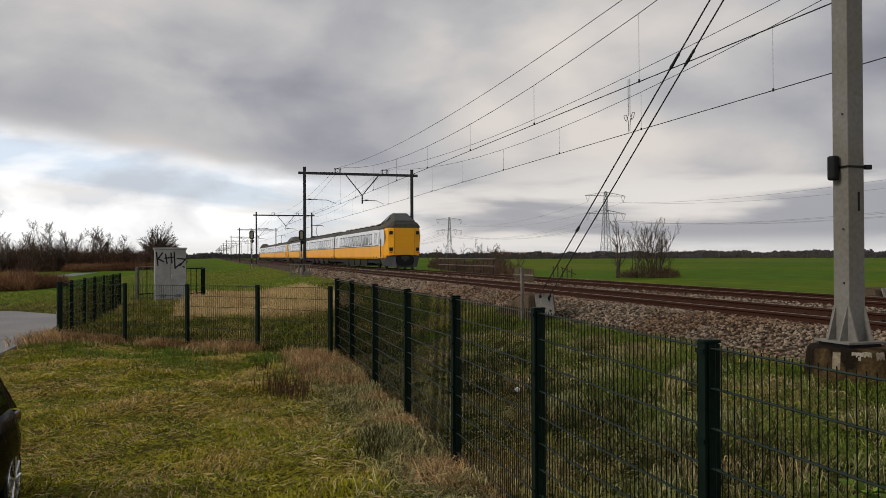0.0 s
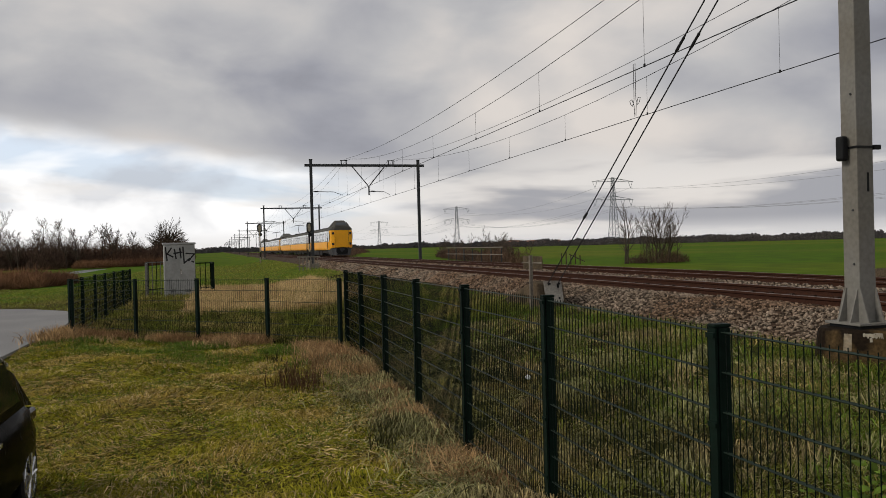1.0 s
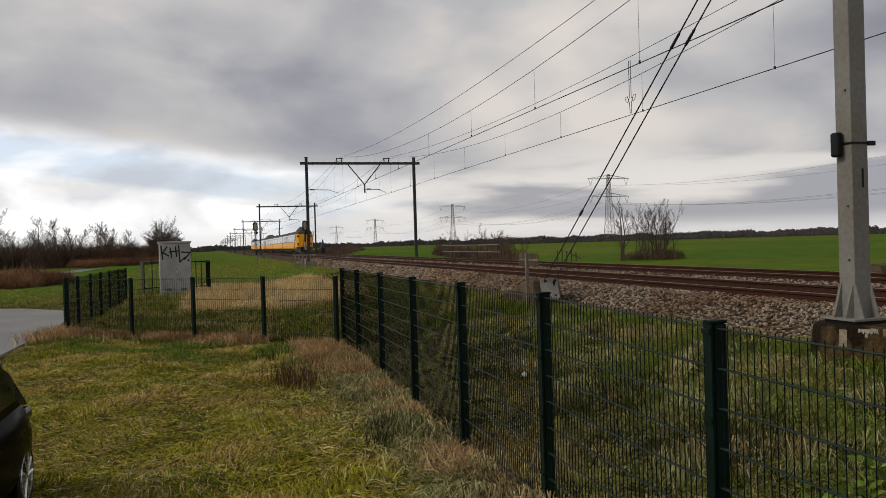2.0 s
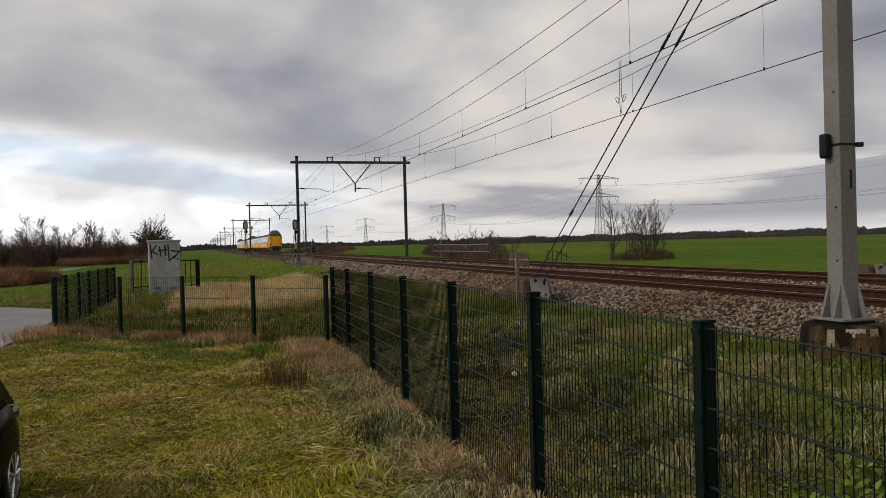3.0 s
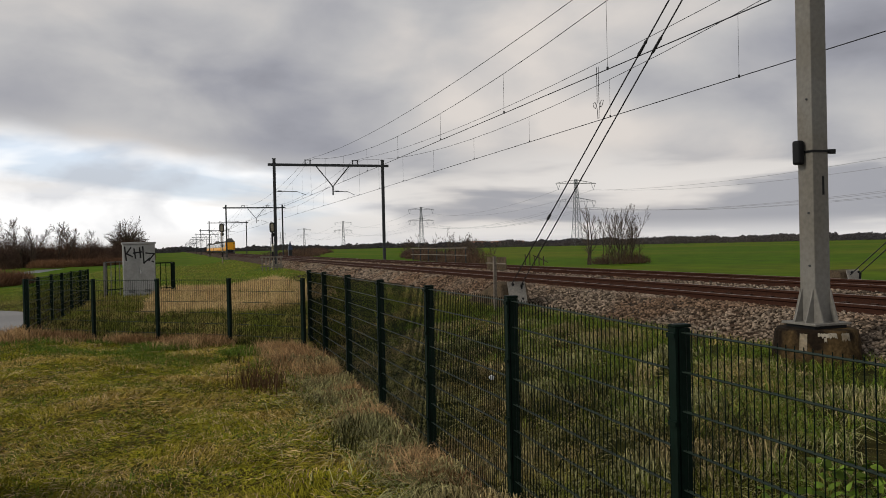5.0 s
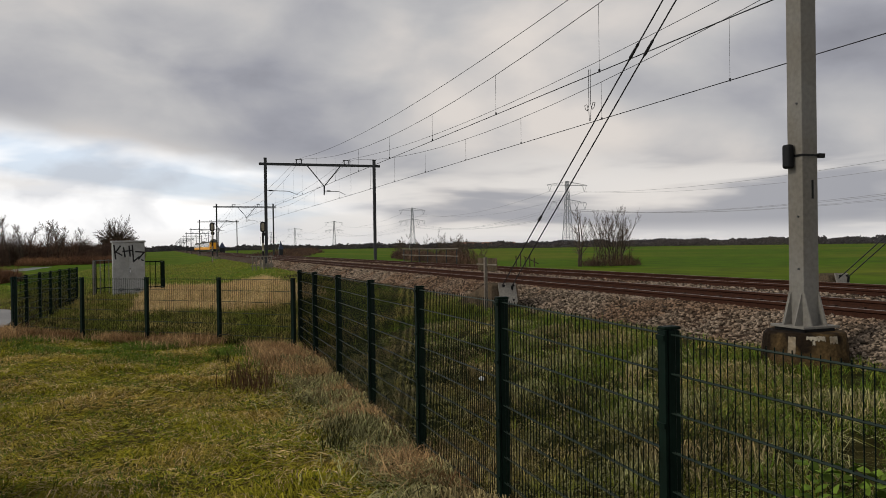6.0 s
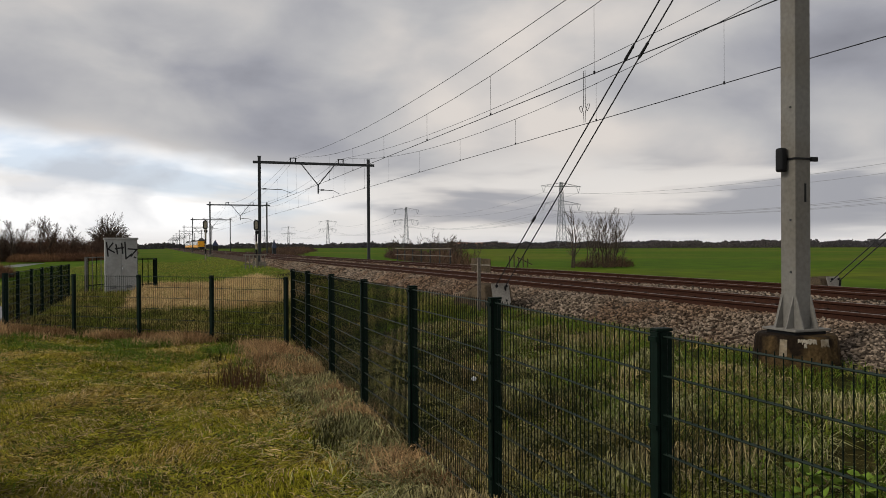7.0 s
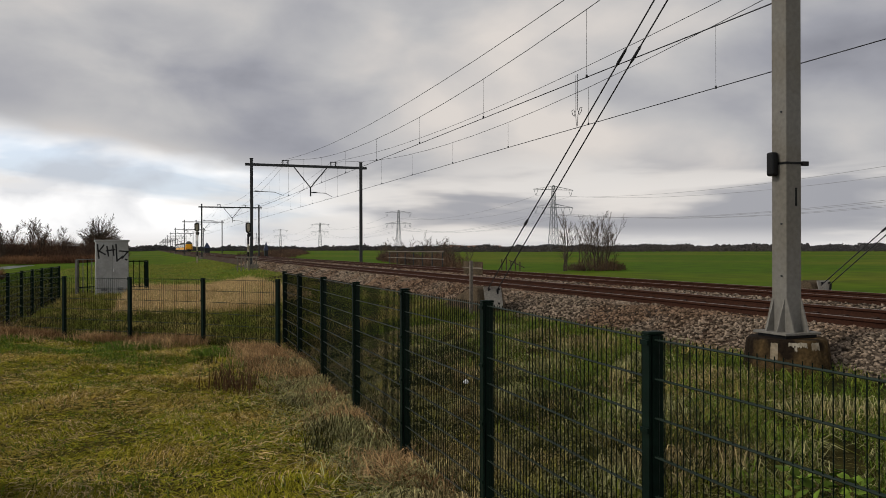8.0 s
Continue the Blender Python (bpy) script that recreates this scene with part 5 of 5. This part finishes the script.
for hx, hy, wide, tall in ((18.9, 300, 1.2, 4.6), (18.9, 141, 0.4, 3.3)):
    h = thing("trackside_hut", "small dark hut with a pointed roof beside the line", "hut", pose(hx, hy, float(land(hx, hy)) - 0.1), group="trackside huts")
    part("wall", Shape().box(-wide * 0.8, -wide * 0.8, 0, wide * 0.8, wide * 0.8, tall * 0.55), M_TLINE, h)
    part("roof", Shape().loft([[(-wide, -wide, tall * 0.55), (wide, -wide, tall * 0.55), (wide, wide, tall * 0.55), (-wide, wide, tall * 0.55)], [(-0.04, -0.04, tall), (0.04, -0.04, tall), (0.04, 0.04, tall), (-0.04, 0.04, tall)]]), M_TBLUE, h, "dark pointed roof")

scrap = Shape()
rnd = random.Random(15)
rings = [[(0.045 * k * math.cos(a) * rnd.uniform(0.6, 1.2), 0.03 * math.sin(a) * rnd.uniform(0.6, 1.2), 0.02 * i + 0.01 * rnd.random()) for a in np.linspace(0, 5.5, 8)] for i, k in enumerate((0.5, 1.0, 0.9, 0.4))]
scrap.loft(rings)
tagged(part("litter", scrap, M_TWHITE, at=pose(4.1, 10.15, float(land(4.1, 10.15)) + 0.10)), "small crumpled white scrap lying in the bank grass", "litter")


# ---- grass ----
def blades(name, label, mat, seed, x, y, height, width, lean=0.5, sink=0.01):
    """Single blades of grass with one bend, rooted at x, y."""
    g = np.random.default_rng(seed)
    n = len(x)
    z = land(x, y) - sink
    a, b = g.uniform(0, 6.283, n), g.uniform(0, 6.283, n)
    h = height * g.uniform(0.45, 1.25, n)
    ln = np.abs(g.normal(0, lean, n)) + 0.1
    w = width * g.uniform(0.6, 1.3, n)
    side = np.stack([np.cos(a) * w, np.sin(a) * w, 0 * a], -1)
    go = np.stack([np.cos(b), np.sin(b), 0 * b], -1)
    p0 = np.stack([x, y, z], -1)
    up = np.array([0, 0, 1.0])
    p1 = p0 + go * (h * ln * 0.35)[:, None] + up * (h * 0.62)[:, None]
    p2 = p1 + go * (h * ln * 0.75)[:, None] + up * (h * 0.38 / (0.6 + ln))[:, None]
    V = np.stack([p0 - side, p0 + side, p1 + side * 0.8, p1 - side * 0.8, p2], 1).reshape(-1, 3)
    k = np.arange(n) * 5
    Q = np.stack([k, k + 1, k + 2, k + 3], -1)
    T = np.stack([k + 3, k + 2, k + 4], -1)
    ob = new(name, arrays_mesh(name, V, Q, T, mat))
    return tagged(ob, label, "grass", kind="stuff")


def sown(seed, n, x0, x1, y0, y1, bias=1.0, clump=0.0):
    g = np.random.default_rng(seed)
    x, y = g.uniform(x0, x1, n), y0 + (y1 - y0) * g.uniform(0, 1, n) ** bias
    if clump:
        f = np.sin(x * 5.1 + 1.3 * np.sin(y * 3.3)) * np.sin(y * 4.7 + 1.7 * np.sin(x * 2.9)) + 0.6 * np.sin(x * 1.7 - y * 2.1)
        keep = g.uniform(-1.4, 1.0, n) * clump < f + (1 - clump)
        x, y = x[keep], y[keep]
    return x, y


def off_road(x, y):
    k = ~((x < np.interp(y, [26, 30, 33, 35.4], [-4.45, -4.8, -5.5, -7.4])) & (x > -8.0) & (y < 36))
    return x[k], y[k]


def back_line(x):
    return np.interp(-x, [-2.6, -2.45, -1.08, 0.49, 2.03, 3.87], [16.7, 16.75, 18.5, 19.9, 21.4, 23.3])


def matted(name, label, mat, seed, x, y, length, width, rise, flow=0.8):
    """Long leaves pressed down in swirls, heaped into low tufts."""
    g = np.random.default_rng(seed)
    n = len(x)
    heap = np.clip(np.sin(x * 3.1 + 1.7 * np.sin(y * 2.3)) + np.sin(y * 3.7 + 1.4 * np.sin(x * 2.7)), -0.6, 2.0)
    a = 2.1 * np.sin(x * 1.3 + 1.3 * np.sin(y * 0.9)) + 1.9 * np.sin(y * 1.2 + 1.1 * np.sin(x * 1.7)) + g.normal(0, flow, n)
    ln = length * g.uniform(0.5, 1.3, n)
    go = np.stack([np.cos(a), np.sin(a), 0 * a], -1)
    w = width * g.uniform(0.6, 1.3, n)
    side = np.stack([-np.sin(a) * w, np.cos(a) * w, g.normal(0, 0.5, n) * w], -1)
    top = rise * g.uniform(0.3, 1.3, n) * (1 + 0.7 * heap)
    up = np.array([0, 0, 1.0])
    p0 = np.stack([x, y, land(x, y) - 0.005], -1)
    p1 = p0 + go * (ln * 0.42)[:, None] + up * top[:, None]
    p2 = p0 + go * ln[:, None] + up * (top * g.uniform(0.1, 0.8, n))[:, None]
    V = np.stack([p0 - side, p0 + side, p1 + side, p1 - side, p2], 1).reshape(-1, 3)
    k = np.arange(n) * 5
    ob = new(name, arrays_mesh(name, V, np.stack([k, k + 1, k + 2, k + 3], -1), np.stack([k + 3, k + 2, k + 4], -1), mat))
    return tagged(ob, label, "grass", kind="stuff")


def patchy(x, y, level, phase):
    """Keeps the points that fall into loose patches."""
    f = np.sin(x * 2.3 + phase + 1.1 * np.sin(y * 1.9)) + np.sin(y * 2.9 - phase + 0.9 * np.sin(x * 3.1)) + 0.7 * np.sin((x + y) * 5.3)
    k = f > level + np.random.default_rng(int(phase * 10)).normal(0, 0.45, len(x))
    return x[k], y[k]


x, y = off_road(*sown(51, 160000, -4.6, 2.35, 4.6, 24, 1.5, 0.0))
k = y < back_line(x)
matted("lawn_grass", "trodden lawn grass in swirls, green with straw-coloured patches", M_GRASS, 52, x[k], y[k], 0.13, 0.0040, 0.030)
x, y = off_road(*sown(151, 52000, -4.6, 2.35, 4.6, 22, 1.5, 0.95))
k = y < back_line(x)
matted("lawn_straw", "flattened dead straw in the lawn", M_REED, 152, x[k], y[k], 0.19, 0.0028, 0.034, 0.6)
x, y = off_road(*sown(153, 42000, -4.6, 2.35, 4.6, 22, 1.5, 0.95))
k = y < back_line(x)
blades("lawn_tufts", "fresh green tufts in the lawn", M_WEED, 154, x[k], y[k], 0.085, 0.004, 1.5)
x, y = sown(53, 76000, 2.5, 7.9, 3.0, 34, 1.5, 0.6)
blades("bank_grass", "long matted grass on the railway bank", M_ROUGH, 54, x, y, 0.14, 0.0056, 1.6)
x, y = sown(55, 62000, 2.5, 6.8, 2.4, 16, 1.5, 0.5)
matted("bank_grass", "pale matted leaves pressed down on the bank", M_MAT, 56, x, y, 0.20, 0.0036, 0.075, 0.9)
x, y = sown(155, 40000, 4.5, 7.95, 4.0, 30, 1.4, 0.7)
blades("bank_grass", "fresh green grass at the top of the bank", M_WEED, 156, x, y, 0.15, 0.005, 1.3)
x, y = sown(257, 9000, 2.6, 5.2, 5.5, 13, 1.0, 1.0)
x, y = patchy(x, y, 0.9, 4.0)
blades("dark_weeds", "dark dead weeds tangled behind the mesh", M_DARKWEED, 258, x, y, 0.30, 0.007, 0.9)
x, y = sown(57, 90000, -3.6, 6.8, 16.7, 40, 1.3, 0.7)
k = y > back_line(x) + 0.05
blades("rough_grass", "rank green and brown grass inside the fence", M_ROUGH, 58, x[k], y[k], 0.26, 0.007, 1.1)
x, y = sown(157, 26000, -3.6, 5.5, 16.9, 27, 1.0, 0.95)
k = y > back_line(x) + 0.1
blades("rough_weeds", "dark green weeds inside the fence", M_DARKWEED, 158, x[k], y[k], 0.20, 0.016, 1.2)
x, y = sown(59, 38000, -1.2, 5.4, 28.0, 47, 1.2, 0.3)
blades("dry_reed", "pale dry reed grass behind the fence", M_REED, 60, x, y, 0.32, 0.010, 0.6)
x, y = off_road(*sown(61, 42000, -9, 7.8, 39, 120, 1.3, 0.3))
blades("bank_grass", "green grass on the bank beside the line", M_BANKGREEN, 62, x, y, 0.15, 0.013, 1.2)
x, y = sown(63, 30000, -16, -3.9, 24, 58, 1.0, 0.3)
k = np.where(x < -7.4, y > 37.7 - 0.29 * (x + 12), x > np.interp(y, [26, 30, 33, 35.4, 36.0], [-4.45, -4.8, -5.5, -7.4, -8.0]))
blades("verge_grass", "grass beyond the lane with a straw patch", M_BANKGREEN, 64, x[k], y[k], 0.12, 0.010, 1.2)

# dry straw along the feet of the fences
g5 = np.random.default_rng(65)
n = 14000
y = 4.0 + 13.4 * g5.uniform(0, 1, n)
x = 2.40 + 0.012 * y - np.abs(g5.normal(0, 0.30, n))
x, y = patchy(x, y, 0.1, 1.0)
blades("dry_grass", "dry straw grass along the foot of the fence", M_STRAW, 66, x, y, 0.21, 0.0045, 1.5)
n = 16000
y = 4.0 + 13.4 * g5.uniform(0, 1, n)
x = 2.40 + 0.012 * y - np.abs(g5.normal(0, 0.40, n))
matted("rank_grass", "rank matted grass along the foot of the fence", M_MAT, 166, x, y, 0.24, 0.0045, 0.09, 1.2)
n = 24000
x = g5.uniform(-4.3, 2.4, n)
y = back_line(x) - np.abs(g5.normal(0, 0.6, n)) + 0.3
x, y = patchy(x, y, 0.45, 2.0)
blades("dry_grass", "dry brown grass in front of the cross fence", M_STRAW, 67, x, y, 0.25, 0.005, 0.9)
n = 26000
x = g5.uniform(-4.3, 2.2, n)
y = back_line(x) - 0.3 - np.abs(g5.normal(0, 1.6, n))
x, y = patchy(x, y, -0.2, 3.0)
blades("rank_grass", "lush green grass below the cross fence", M_WEED, 68, x, y, 0.13, 0.0045, 1.3)
n = 2300
x, y = g5.normal(2.0, 0.26, n), g5.normal(15.0, 0.8, n)
blades("dry_grass", "tall pale straw in the corner of the fences", M_STRAW, 69, x, y, 0.29, 0.005, 0.9)
n = 1400
x, y = g5.normal(-3.9, 0.35, n), g5.normal(22.3, 0.7, n)
blades("dry_grass", "pale straw at the end of the cross fence", M_STRAW, 169, x, y, 0.34, 0.007, 0.8)


def stalks(name, label, mat, spots, seed, count, height, spread, width):
    g = np.random.default_rng(seed)
    for sx, sy in spots:
        x, y = g.normal(sx, spread, count), g.normal(sy, spread, count)
        ob = blades(name, label, mat, seed, x, y, height, width, 0.35)
        ob["kind"] = ""
        tagged(ob, label, "weed", group=name)


stalks("dead_dock", "dark brown dead dock stalks standing in the grass", M_DOCK, [(1.25, 12.6), (1.12, 12.95)], 71, 130, 0.42, 0.22, 0.005)
stalks("dark_weed", "small blackened weed in the grass", M_DARKWEED, [(1.85, 9.05), (1.7, 8.4), (1.0, 15.6)], 72, 45, 0.24, 0.09, 0.006)


def leafy_weed(x, y, seed):
    rnd = random.Random(seed)
    s = Shape()
    z = float(land(x, y))
    for i in range(60):
        c = Vector((x + rnd.gauss(0, 0.2), y + rnd.gauss(0, 0.2), z + rnd.uniform(0.05, 0.32)))
        m = Matrix.Translation(c) @ Euler((rnd.uniform(-0.9, 0.9), rnd.uniform(-0.9, 0.9), rnd.uniform(0, 6.3))).to_matrix().to_4x4()
        q = rnd.uniform(0.03, 0.065)
        s.add([m @ Vector(p) * 1.0 for p in ((0, -q, 0), (q * 0.7, -q * 0.2, 0.01), (q * 0.5, q * 0.7, 0), (0, q * 1.2, -0.01), (-q * 0.5, q * 0.7, 0), (-q * 0.7, -q * 0.2, 0.01))], [(0, 1, 2, 3, 4, 5)])
    g = thing("leafy_weed", "green leafy weed growing behind the mesh", "weed", group="leafy weeds")
    part("leaves", s, M_WEED, g)


for i, (x, y) in enumerate(((3.9, 3.7), (4.3, 3.9), (4.0, 4.2), (4.6, 4.4))):
    leafy_weed(x, y, 80 + i)


motions()
